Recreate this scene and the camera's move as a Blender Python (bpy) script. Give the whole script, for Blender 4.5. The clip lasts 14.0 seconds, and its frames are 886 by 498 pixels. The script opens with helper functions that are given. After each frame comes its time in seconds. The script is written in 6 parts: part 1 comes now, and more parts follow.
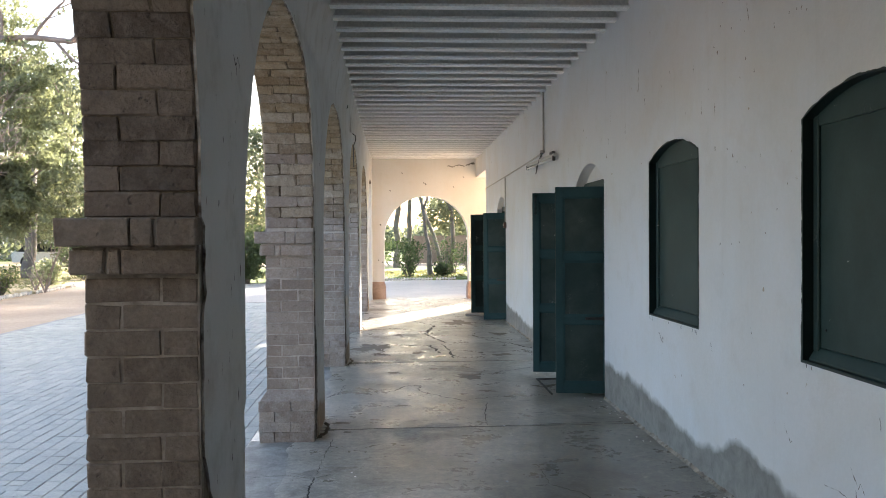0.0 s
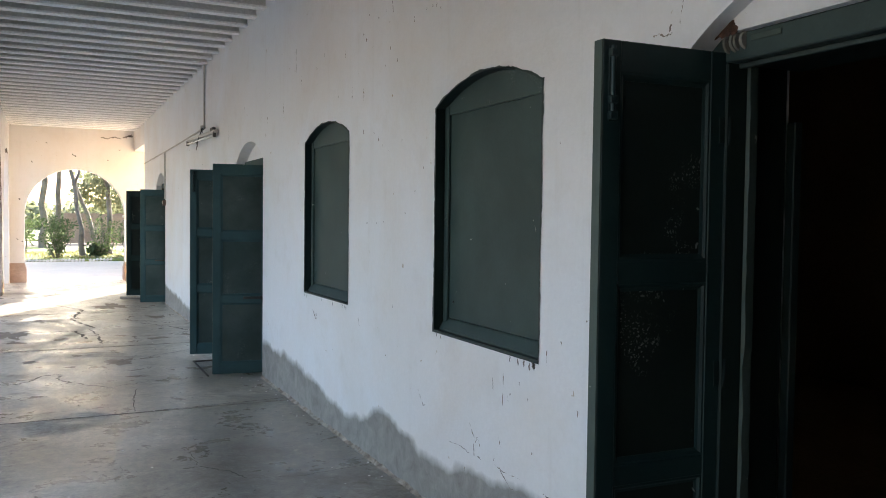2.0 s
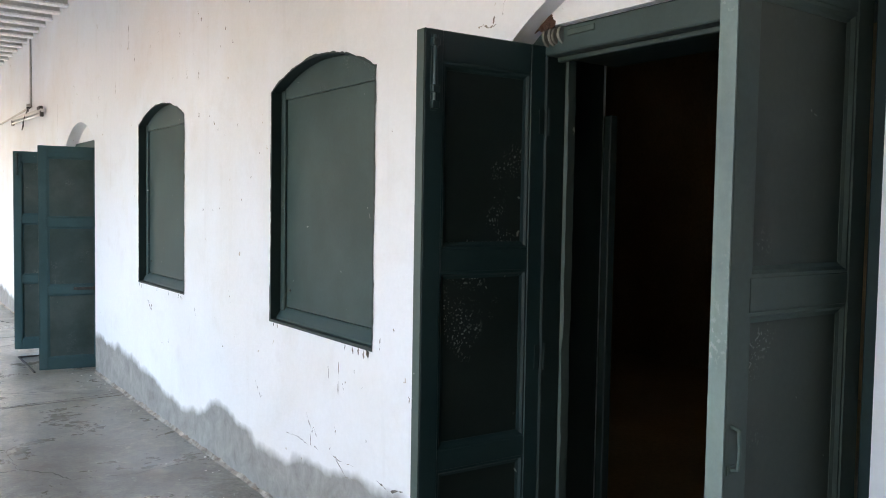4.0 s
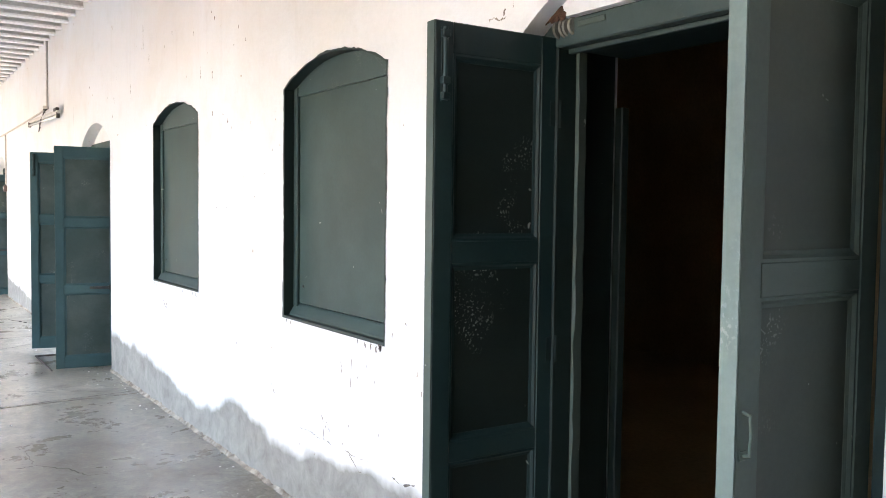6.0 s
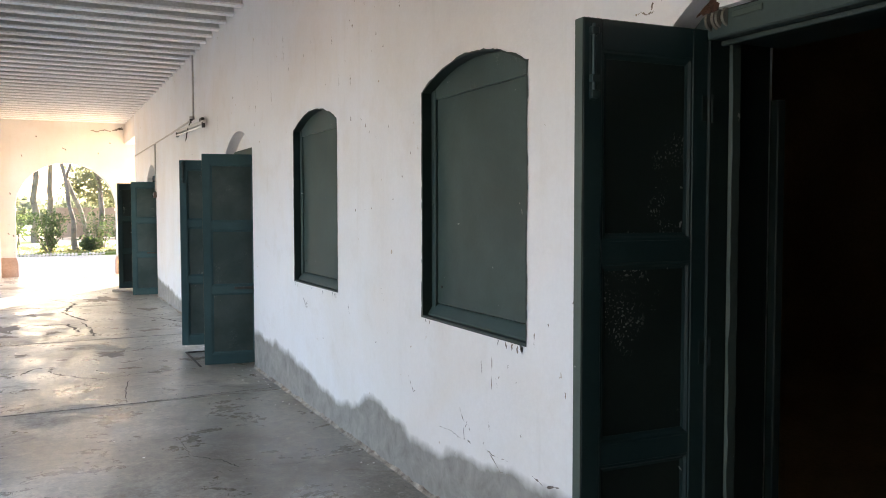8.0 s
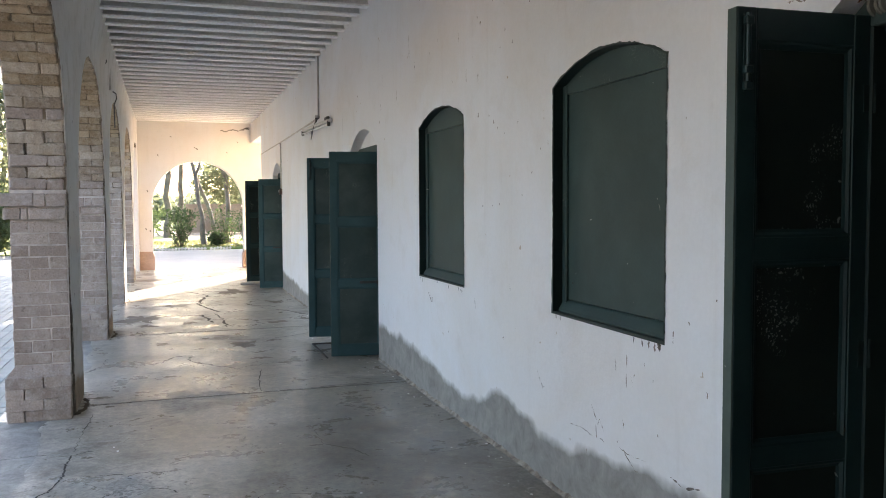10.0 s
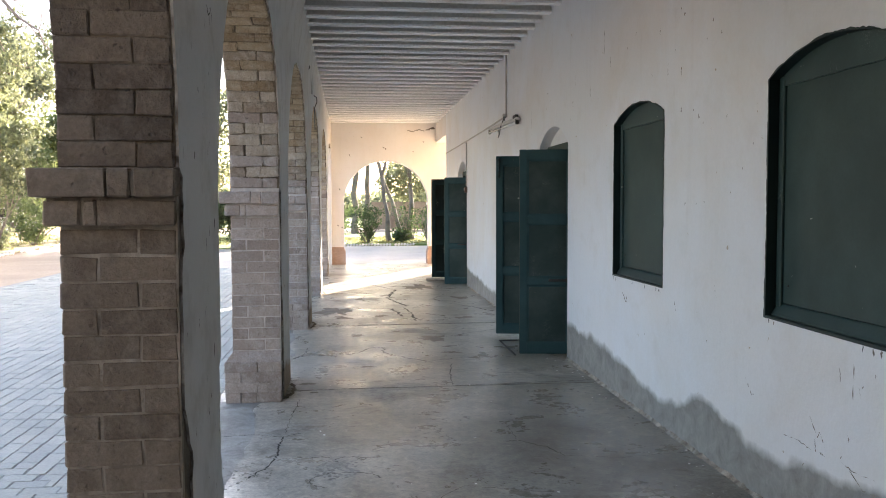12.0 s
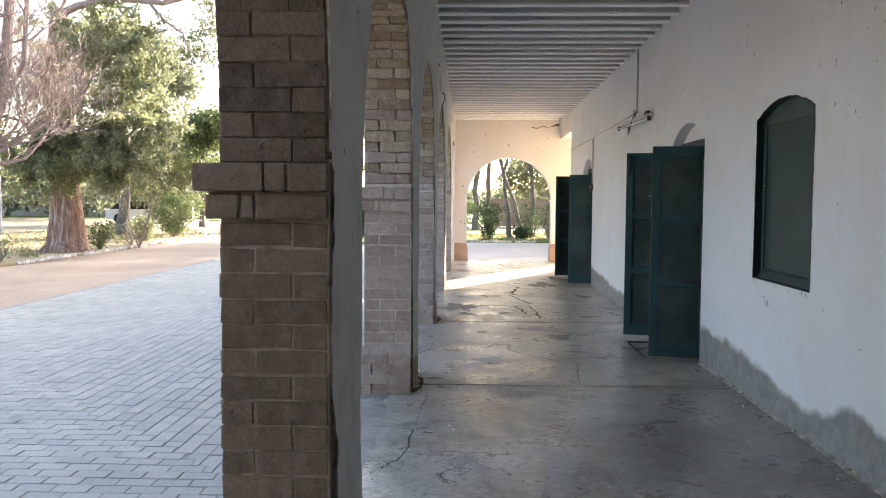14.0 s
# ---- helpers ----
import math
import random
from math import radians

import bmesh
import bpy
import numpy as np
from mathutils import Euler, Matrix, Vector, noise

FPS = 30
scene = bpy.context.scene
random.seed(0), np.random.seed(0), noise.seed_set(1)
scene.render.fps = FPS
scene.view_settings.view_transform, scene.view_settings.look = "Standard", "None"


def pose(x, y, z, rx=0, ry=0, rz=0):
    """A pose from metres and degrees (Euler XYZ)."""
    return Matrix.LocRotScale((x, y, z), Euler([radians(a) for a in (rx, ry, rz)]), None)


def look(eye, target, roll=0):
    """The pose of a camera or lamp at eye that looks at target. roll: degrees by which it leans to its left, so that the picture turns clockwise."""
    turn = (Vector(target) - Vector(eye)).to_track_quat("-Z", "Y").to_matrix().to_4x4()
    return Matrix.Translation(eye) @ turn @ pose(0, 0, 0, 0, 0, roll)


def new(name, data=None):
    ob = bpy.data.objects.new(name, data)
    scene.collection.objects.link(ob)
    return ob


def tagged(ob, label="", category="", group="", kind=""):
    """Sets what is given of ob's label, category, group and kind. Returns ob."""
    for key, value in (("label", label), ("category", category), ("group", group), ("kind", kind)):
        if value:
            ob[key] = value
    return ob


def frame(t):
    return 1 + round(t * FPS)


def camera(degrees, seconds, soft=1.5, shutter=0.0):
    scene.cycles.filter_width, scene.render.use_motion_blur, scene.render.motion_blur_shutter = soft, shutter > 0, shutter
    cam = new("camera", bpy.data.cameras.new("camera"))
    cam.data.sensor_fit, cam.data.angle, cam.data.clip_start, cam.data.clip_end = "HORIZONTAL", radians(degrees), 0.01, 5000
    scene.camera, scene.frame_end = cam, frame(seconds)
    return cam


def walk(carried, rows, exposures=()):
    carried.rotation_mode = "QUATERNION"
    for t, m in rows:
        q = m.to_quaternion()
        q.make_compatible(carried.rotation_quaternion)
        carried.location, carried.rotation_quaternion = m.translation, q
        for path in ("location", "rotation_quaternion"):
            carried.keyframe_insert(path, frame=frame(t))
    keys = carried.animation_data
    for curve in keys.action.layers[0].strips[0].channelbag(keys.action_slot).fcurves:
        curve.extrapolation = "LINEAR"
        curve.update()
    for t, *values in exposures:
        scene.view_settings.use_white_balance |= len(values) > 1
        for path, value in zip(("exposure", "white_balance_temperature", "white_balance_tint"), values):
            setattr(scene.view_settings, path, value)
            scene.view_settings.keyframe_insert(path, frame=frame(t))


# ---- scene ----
cam = camera(56.5, 14.0, soft=0.95)
PATH = [
    (0, (0.092, 0.405, 1.58), (0.202, 2.402, 1.549), -0.4),
    (0.5, (0.111, 0.404, 1.574), (0.361, 2.388, 1.527), 0.0),
    (1, (0.142, 0.392, 1.57), (0.623, 2.333, 1.513), 0.0),
    (1.5, (0.167, 0.362, 1.565), (0.871, 2.233, 1.501), 0.6),
    (2, (0.203, 0.352, 1.554), (1.07, 2.153, 1.481), 0.7),
    (2.5, (0.242, 0.334, 1.557), (1.245, 2.062, 1.475), 0.5),
    (3, (0.268, 0.327, 1.557), (1.358, 2.001, 1.464), 1.0),
    (3.5, (0.283, 0.313, 1.56), (1.426, 1.951, 1.461), 0.8),
    (3.7, (0.294, 0.312, 1.56), (1.453, 1.938, 1.46), 1.0),
    (5.8, (0.318, 0.306, 1.534), (1.476, 1.933, 1.431), 0.7),
    (6, (0.309, 0.303, 1.529), (1.442, 1.949, 1.432), 0.7),
    (6.5, (0.288, 0.309, 1.531), (1.345, 2.004, 1.433), 0.4),
    (7, (0.275, 0.323, 1.53), (1.27, 2.055, 1.433), -0.2),
    (7.5, (0.257, 0.334, 1.529), (1.196, 2.098, 1.43), -0.1),
    (8, (0.239, 0.344, 1.53), (1.117, 2.138, 1.432), -0.1),
    (10.3, (0.125, 0.376, 1.533), (0.697, 2.290, 1.427), -0.4),
    (10.5, (0.117, 0.383, 1.534), (0.646, 2.309, 1.43), -0.5),
    (11, (0.084, 0.392, 1.533), (0.509, 2.344, 1.425), -0.7),
    (11.5, (0.046, 0.389, 1.533), (0.372, 2.359, 1.424), -0.3),
    (12, (0.011, 0.396, 1.531), (0.225, 2.381, 1.42), -0.2),
    (12.5, (-0.011, 0.407, 1.531), (0.104, 2.4, 1.417), -0.3),
    (13, (-0.03, 0.411, 1.528), (0.023, 2.407, 1.414), 0.0),
    (13.5, (-0.055, 0.413, 1.532), (-0.063, 2.409, 1.415), 0.1),
    (14, (-0.079, 0.414, 1.53), (-0.151, 2.409, 1.411), 0.4),
]
EXPOSURES = [(0.0, 2.42, 6400, 12), (1.5, 2.6, 6400, 13), (2.0, 2.82, 6400, 13), (2.5, 3.2, 6450, 14), (3.0, 3.3, 6450, 15), (3.7, 3.7, 6600, 16), (5.8, 4.45, 6950, 19), (6.5, 4.24, 6950, 19),
             (7.2, 3.56, 7050, 19), (8.2, 3.28, 6850, 17), (10.3, 2.77, 6600, 15), (11.0, 2.68, 6650, 15), (11.6, 2.72, 6650, 15), (12.5, 2.6, 6600, 15), (13.4, 2.58, 6600, 15), (14.0, 2.45, 6550, 15)]
walk(cam, [(t, look(eye, target, roll)) for t, eye, target, roll in PATH], EXPOSURES)

# ---- sky and sun ----
SUN_EL, SUN_AZ = 19.0, 30.0          # degrees; azimuth clockwise from +y
world = bpy.data.worlds.new("sky")
world.use_nodes = True
scene.world = world
wn = world.node_tree.nodes
sky = wn.new("ShaderNodeTexSky")
sky.sky_type, sky.sun_disc = "NISHITA", False
sky.sun_elevation, sky.sun_rotation = radians(SUN_EL), radians(SUN_AZ)
sky.air_density, sky.dust_density, sky.ozone_density = 1.0, 3.0, 1.0
world.node_tree.links.new(sky.outputs[0], wn["Background"].inputs[0])
wn["Background"].inputs[1].default_value = 0.15
sun = new("sun", bpy.data.lights.new("sun", "SUN"))
sun.data.energy, sun.data.angle, sun.data.color = 5.0, radians(0.6), (1.0, 0.915, 0.81)
SUN_DIR = Vector((math.sin(radians(SUN_AZ)) * math.cos(radians(SUN_EL)), math.cos(radians(SUN_AZ)) * math.cos(radians(SUN_EL)), math.sin(radians(SUN_EL))))
sun.matrix_world = look(SUN_DIR * 60, (0, 0, 0))

# ---- plan, in metres ----
WALL_X, WALL_BACK = 2.08, 2.53       # corridor face and room face of the room wall
WALL_END = 18.85                     # where the room wall stops
ARC_IN, ARC_OUT = -0.55, -0.93       # corridor face and yard face of the arcade
BAY, PIER_0, PIER_D = 3.69, 3.15, 0.77
PIERS = [PIER_0 + BAY * n for n in range(-1, 5)]
SPRING, ARCH_R = 1.65, (BAY - PIER_D) / 2
CEIL, END_Y, END_T = 3.51, 21.24, 0.40
BACK_Y = -2.2
GROUND = -0.10


# ---- materials ----
def links_of(m):
    m.use_nodes = True
    t = m.node_tree
    return t.nodes, t.links, t.nodes["Principled BSDF"]


def noise_node(n, l, vec, scale, detail=4.0, rough=0.6, distort=0.0):
    q = n.new("ShaderNodeTexNoise")
    q.inputs["Scale"].default_value, q.inputs["Detail"].default_value = scale, detail
    q.inputs["Roughness"].default_value, q.inputs["Distortion"].default_value = rough, distort
    l.new(vec, q.inputs["Vector"])
    return q.outputs["Fac"]


def ramp_node(n, l, fac, a, b, lo=(0, 0, 0), hi=(1, 1, 1)):
    r = n.new("ShaderNodeValToRGB")
    r.color_ramp.elements[0].position, r.color_ramp.elements[1].position = a, b
    r.color_ramp.elements[0].color, r.color_ramp.elements[1].color = (*lo, 1), (*hi, 1)
    l.new(fac, r.inputs[0])
    return r.outputs[0]


def mix_node(n, l, fac, a, b, kind="MIX"):
    m = n.new("ShaderNodeMix")
    m.data_type, m.blend_type = "RGBA", kind
    for sock, v in ((0, fac), (6, a), (7, b)):
        if isinstance(v, (int, float)):
            m.inputs[sock].default_value = v
        elif isinstance(v, tuple):
            m.inputs[sock].default_value = (*v, 1)
        else:
            l.new(v, m.inputs[sock])
    return m.outputs[2]


def math_node(n, l, op, a, b=0.0, c=None):
    m = n.new("ShaderNodeMath")
    m.operation = op
    for k, v in enumerate((a, b) if c is None else (a, b, c)):
        if isinstance(v, (int, float)):
            m.inputs[k].default_value = v
        else:
            l.new(v, m.inputs[k])
    return m.outputs[0]


def bump_node(n, l, bsdf, height, strength, distance=0.01):
    b = n.new("ShaderNodeBump")
    b.inputs["Strength"].default_value, b.inputs["Distance"].default_value = strength, distance
    l.new(height, b.inputs["Height"])
    l.new(b.outputs[0], bsdf.inputs["Normal"])


def where(n):
    return n.new("ShaderNodeNewGeometry").outputs["Position"]


def surface(name, c1, c2, big=1.5, fine=30.0, rough=(0.6, 0.85), bump=0.3, dist=0.004, metal=0.0, per=0.0, spots=None, local=False):
    """Two-scale coloured surface; per: how much single pieces differ; spots: colour of sparse stains."""
    m = bpy.data.materials.new(name)
    n, l, b = links_of(m)
    vec = n.new("ShaderNodeTexCoord").outputs["Object"] if local else where(n)
    large, small = noise_node(n, l, vec, big, 5.0, 0.6, 0.4), noise_node(n, l, vec, fine, 5.0, 0.65)
    col = mix_node(n, l, ramp_node(n, l, large, 0.35, 0.68), c1, c2)
    col = mix_node(n, l, 0.55, col, ramp_node(n, l, small, 0.25, 0.75, (0.45, 0.45, 0.45), (1, 1, 1)), "MULTIPLY")
    col = mix_node(n, l, 1.0, col, (1.28, 1.28, 1.28), "MULTIPLY")
    if spots:
        patch = ramp_node(n, l, noise_node(n, l, vec, big * 2.3, 8.0, 0.7, 0.8), 0.60, 0.70)
        col = mix_node(n, l, math_node(n, l, "MULTIPLY", patch, 0.8), col, spots)
    if per:
        rnd = n.new("ShaderNodeObjectInfo").outputs["Random"]
        isl = n.new("ShaderNodeNewGeometry").outputs["Random Per Island"]
        both = math_node(n, l, "FRACT", math_node(n, l, "ADD", rnd, isl))
        lo, hi = 1 - per, 1 + per
        col = mix_node(n, l, 1.0, col, ramp_node(n, l, both, 0.0, 1.0, (lo, lo, lo), (hi, hi * 0.98, hi * 0.95)), "MULTIPLY")
    l.new(col, b.inputs["Base Color"])
    l.new(math_node(n, l, "MULTIPLY_ADD", large, rough[1] - rough[0], rough[0]), b.inputs["Roughness"])
    b.inputs["Metallic"].default_value = metal
    bump_node(n, l, b, math_node(n, l, "ADD", small, math_node(n, l, "MULTIPLY", large, 2.0)), bump, dist)
    return m


def old_brick(name, c1, c2, wash, soot, amount, relief=1.0):
    """Hand-made brick, smeared with limewash and mortar and stained with soot; single bricks differ."""
    m = bpy.data.materials.new(name)
    n, l, b = links_of(m)
    pos = where(n)
    rnd = n.new("ShaderNodeObjectInfo").outputs["Random"]
    isl = n.new("ShaderNodeNewGeometry").outputs["Random Per Island"]
    both = math_node(n, l, "FRACT", math_node(n, l, "ADD", rnd, isl))
    big, mid, fine = noise_node(n, l, pos, 2.0, 5.0, 0.6, 0.4), noise_node(n, l, pos, 15.0, 8.0, 0.68, 0.15), noise_node(n, l, pos, 75.0, 4.0, 0.65)
    col = mix_node(n, l, both, c1, c2)
    smear = ramp_node(n, l, math_node(n, l, "MULTIPLY_ADD", mid, 0.7, math_node(n, l, "MULTIPLY", big, 0.3)), 0.46, 0.66)
    col = mix_node(n, l, math_node(n, l, "MULTIPLY", smear, amount), col, wash)
    dirt = ramp_node(n, l, noise_node(n, l, pos, 5.0, 6.0, 0.7, 0.8), 0.54, 0.74)
    col = mix_node(n, l, math_node(n, l, "MULTIPLY", dirt, 0.55), col, soot)
    col = mix_node(n, l, 0.5, col, ramp_node(n, l, fine, 0.25, 0.75, (0.5, 0.5, 0.5), (1.25, 1.25, 1.25)), "MULTIPLY")
    lump = noise_node(n, l, pos, 28.0, 5.0, 0.6)
    pit = ramp_node(n, l, noise_node(n, l, pos, 34.0, 3.0, 0.5, 0.3), 0.66, 0.72)
    col = mix_node(n, l, math_node(n, l, "MULTIPLY", pit, 0.35), col, tuple(v * 0.5 for v in soot))
    l.new(col, b.inputs["Base Color"])
    b.inputs["Roughness"].default_value = 0.9
    bump_node(n, l, b, math_node(n, l, "ADD", math_node(n, l, "MULTIPLY", mid, 2.4), math_node(n, l, "MULTIPLY_ADD", lump, 1.3, math_node(n, l, "MULTIPLY_ADD", pit, -0.8, math_node(n, l, "MULTIPLY", fine, 0.6)))), relief, 0.010)
    return m


def limewash(name, paint, under, dado=True, stain=(0.42, 0.33, 0.22), grime=1.0, tide=()):
    """White limewash, flaked to bare cement in an uneven band at the foot; tide: (y, height) along the wall."""
    m = bpy.data.materials.new(name)
    n, l, b = links_of(m)
    pos = where(n)
    xyz = n.new("ShaderNodeSeparateXYZ")
    l.new(pos, xyz.inputs[0])
    z = xyz.outputs[2]
    flat = n.new("ShaderNodeCombineXYZ")
    l.new(xyz.outputs[1], flat.inputs[1])
    l.new(xyz.outputs[0], flat.inputs[0])
    big = noise_node(n, l, pos, 0.7, 6.0, 0.62, 0.5)
    mid = noise_node(n, l, pos, 4.0, 6.0, 0.65)
    fine = noise_node(n, l, pos, 45.0, 4.0, 0.6)
    col = mix_node(n, l, ramp_node(n, l, big, 0.42, 0.75), paint, tuple(v * k for v, k in zip(paint, (0.93, 0.885, 0.82))))
    col = mix_node(n, l, math_node(n, l, "MULTIPLY", ramp_node(n, l, mid, 0.55 - 0.04 * (grime - 1), 0.85 - 0.06 * (grime - 1)), 0.28 * grime), col, (0.55, 0.50, 0.42) if grime < 2 else (0.36, 0.325, 0.27))
    # thin runs down the wall
    runs = n.new("ShaderNodeMapping")
    runs.inputs["Scale"].default_value = (7.0, 7.0, 0.5)
    l.new(pos, runs.inputs[0])
    run = ramp_node(n, l, noise_node(n, l, runs.outputs[0], 1.0, 5.0, 0.7), 0.58, 0.80)
    col = mix_node(n, l, math_node(n, l, "MULTIPLY", run, 0.14 if grime < 2 else 0.1), col, (0.45, 0.40, 0.33))
    # flecks where the skin has come off
    fleck = ramp_node(n, l, noise_node(n, l, pos, 11.0, 3.0, 0.5, 0.6), 0.735, 0.755)
    col = mix_node(n, l, math_node(n, l, "MULTIPLY", fleck, 0.75), col, stain)
    if dado:
        w1 = noise_node(n, l, flat.outputs[0], 0.75, 3.0, 0.55)
        w2 = noise_node(n, l, pos, 4.2, 2.0, 0.5)
        w3 = noise_node(n, l, pos, 22.0, 3.0, 0.55)
        edge = math_node(n, l, "MULTIPLY_ADD", w1, 0.46, -0.03)
        if tide:
            level = n.new("ShaderNodeFloatCurve")
            knots = level.mapping.curves[0].points
            for k, (y, h) in enumerate(tide):
                if k < 2:
                    knots[k].location = (y / 20.0, h)
                else:
                    knots.new(y / 20.0, h)
            level.mapping.update()
            l.new(math_node(n, l, "DIVIDE", xyz.outputs[1], 20.0), level.inputs["Value"])
            edge = math_node(n, l, "ADD", level.outputs[0], -0.055)
        edge = math_node(n, l, "MULTIPLY_ADD", w2, 0.13, math_node(n, l, "MULTIPLY_ADD", w3, 0.03, math_node(n, l, "SUBTRACT", edge, 0.015)))
        over = math_node(n, l, "SUBTRACT", z, edge)
        bare = ramp_node(n, l, math_node(n, l, "MULTIPLY_ADD", over, 11.0, 0.5), 0.12, 0.72, (1, 1, 1), (0, 0, 0))
        cement = mix_node(n, l, ramp_node(n, l, noise_node(n, l, pos, 7.0, 8.0, 0.72, 0.5), 0.32, 0.68), tuple(v * 0.95 for v in under), tuple(v * 1.6 for v in under))
        col = mix_node(n, l, bare, col, cement)
    l.new(mix_node(n, l, 0.13, col, ramp_node(n, l, fine, 0.2, 0.8, (0.6, 0.6, 0.6), (1, 1, 1)), "MULTIPLY"), b.inputs["Base Color"])
    b.inputs["Roughness"].default_value = 0.82
    bump_node(n, l, b, math_node(n, l, "ADD", math_node(n, l, "MULTIPLY", mid, 2.5), fine), 0.28, 0.006)
    return m


def screed(name):
    """Worn, trowelled cement floor: polished in the tread, pale where it scaled."""
    m = bpy.data.materials.new(name)
    n, l, b = links_of(m)
    pos = where(n)
    a = noise_node(n, l, pos, 0.9, 7.0, 0.62, 0.6)
    c = noise_node(n, l, pos, 3.3, 8.0, 0.68, 0.8)
    d = noise_node(n, l, pos, 60.0, 4.0, 0.6)
    col = mix_node(n, l, ramp_node(n, l, a, 0.36, 0.66), (0.262, 0.240, 0.196), (0.455, 0.435, 0.388))
    dark = ramp_node(n, l, noise_node(n, l, pos, 1.7, 9.0, 0.72, 1.2), 0.48, 0.70)
    col = mix_node(n, l, math_node(n, l, "MULTIPLY", dark, 0.58), col, (0.090, 0.074, 0.056))
    blot = ramp_node(n, l, noise_node(n, l, pos, 1.15, 6.0, 0.62, 0.7), 0.575, 0.625)
    col = mix_node(n, l, math_node(n, l, "MULTIPLY", blot, 0.22), col, (0.10, 0.080, 0.058))
    # old damp stain with a feathered outline
    spot = n.new("ShaderNodeMapping")
    spot.inputs["Location"].default_value = (-1.55 / 0.85, -4.9 / 2.1, 0.0)
    spot.inputs["Scale"].default_value = (1 / 0.85, 1 / 2.1, 0.0)
    l.new(pos, spot.inputs[0])
    far_off = n.new("ShaderNodeVectorMath")
    far_off.operation = "LENGTH"
    l.new(spot.outputs[0], far_off.inputs[0])
    ragged = math_node(n, l, "MULTIPLY_ADD", noise_node(n, l, pos, 2.6, 7.0, 0.66, 0.6), 1.1, far_off.outputs["Value"])
    damp = ramp_node(n, l, math_node(n, l, "MULTIPLY", ragged, 0.5), 0.50, 0.86, (1, 1, 1), (0, 0, 0))
    col = mix_node(n, l, math_node(n, l, "MULTIPLY", damp, 0.6), col, (0.092, 0.074, 0.061))
    pale = ramp_node(n, l, c, 0.56, 0.78)
    col = mix_node(n, l, math_node(n, l, "MULTIPLY", pale, 0.65), col, (0.53, 0.50, 0.44))
    col = mix_node(n, l, 0.6, col, ramp_node(n, l, d, 0.25, 0.75, (0.5, 0.5, 0.5), (1.1, 1.1, 1.1)), "MULTIPLY")
    grit = noise_node(n, l, pos, 17.0, 8.0, 0.75, 0.5)
    col = mix_node(n, l, 0.75, col, ramp_node(n, l, grit, 0.32, 0.68, (0.42, 0.40, 0.375), (1.5, 1.5, 1.5)), "MULTIPLY")
    chalk = math_node(n, l, "MULTIPLY", ramp_node(n, l, noise_node(n, l, pos, 7.0, 9.0, 0.74, 1.6), 0.585, 0.66), ramp_node(n, l, noise_node(n, l, pos, 0.8, 3.0, 0.5), 0.42, 0.58))
    col = mix_node(n, l, math_node(n, l, "MULTIPLY", chalk, 0.6), col, (0.52, 0.50, 0.455))
    l.new(mix_node(n, l, 1.0, col, (1.33, 1.31, 1.27), "MULTIPLY"), b.inputs["Base Color"])
    ro = ramp_node(n, l, noise_node(n, l, pos, 2.2, 7.0, 0.65, 0.5), 0.34, 0.66, (0.23, 0.23, 0.23), (0.48, 0.48, 0.48))
    ro = mix_node(n, l, 0.5, ro, ramp_node(n, l, grit, 0.3, 0.7, (0.6, 0.6, 0.6), (1.35, 1.35, 1.35)), "MULTIPLY")
    ro = mix_node(n, l, math_node(n, l, "MULTIPLY", blot, 0.6), ro, (0.75, 0.75, 0.75))
    l.new(ro, b.inputs["Roughness"])
    bump_node(n, l, b, math_node(n, l, "ADD", math_node(n, l, "MULTIPLY", c, 3.0), math_node(n, l, "ADD", math_node(n, l, "MULTIPLY", d, 0.35), math_node(n, l, "MULTIPLY", grit, 0.8))), 0.10, 0.006)
    return m


def leafy(name, c1, c2, through_col, gloss=0.45):
    m = bpy.data.materials.new(name)
    n, l, b = links_of(m)
    isl = n.new("ShaderNodeNewGeometry").outputs["Random Per Island"]
    big = noise_node(n, l, where(n), 0.8, 3.0)
    col = mix_node(n, l, math_node(n, l, "MULTIPLY_ADD", isl, 0.7, math_node(n, l, "MULTIPLY", big, 0.4)), c1, c2)
    l.new(col, b.inputs["Base Color"])
    b.inputs["Roughness"].default_value = gloss
    tr = n.new("ShaderNodeBsdfTranslucent")
    l.new(mix_node(n, l, isl, tuple(v * 0.7 for v in through_col), through_col), tr.inputs[0])
    mx = n.new("ShaderNodeMixShader")
    mx.inputs[0].default_value = 0.45
    l.new(b.outputs[0], mx.inputs[1])
    l.new(tr.outputs[0], mx.inputs[2])
    l.new(mx.outputs[0], n["Material Output"].inputs[0])
    return m


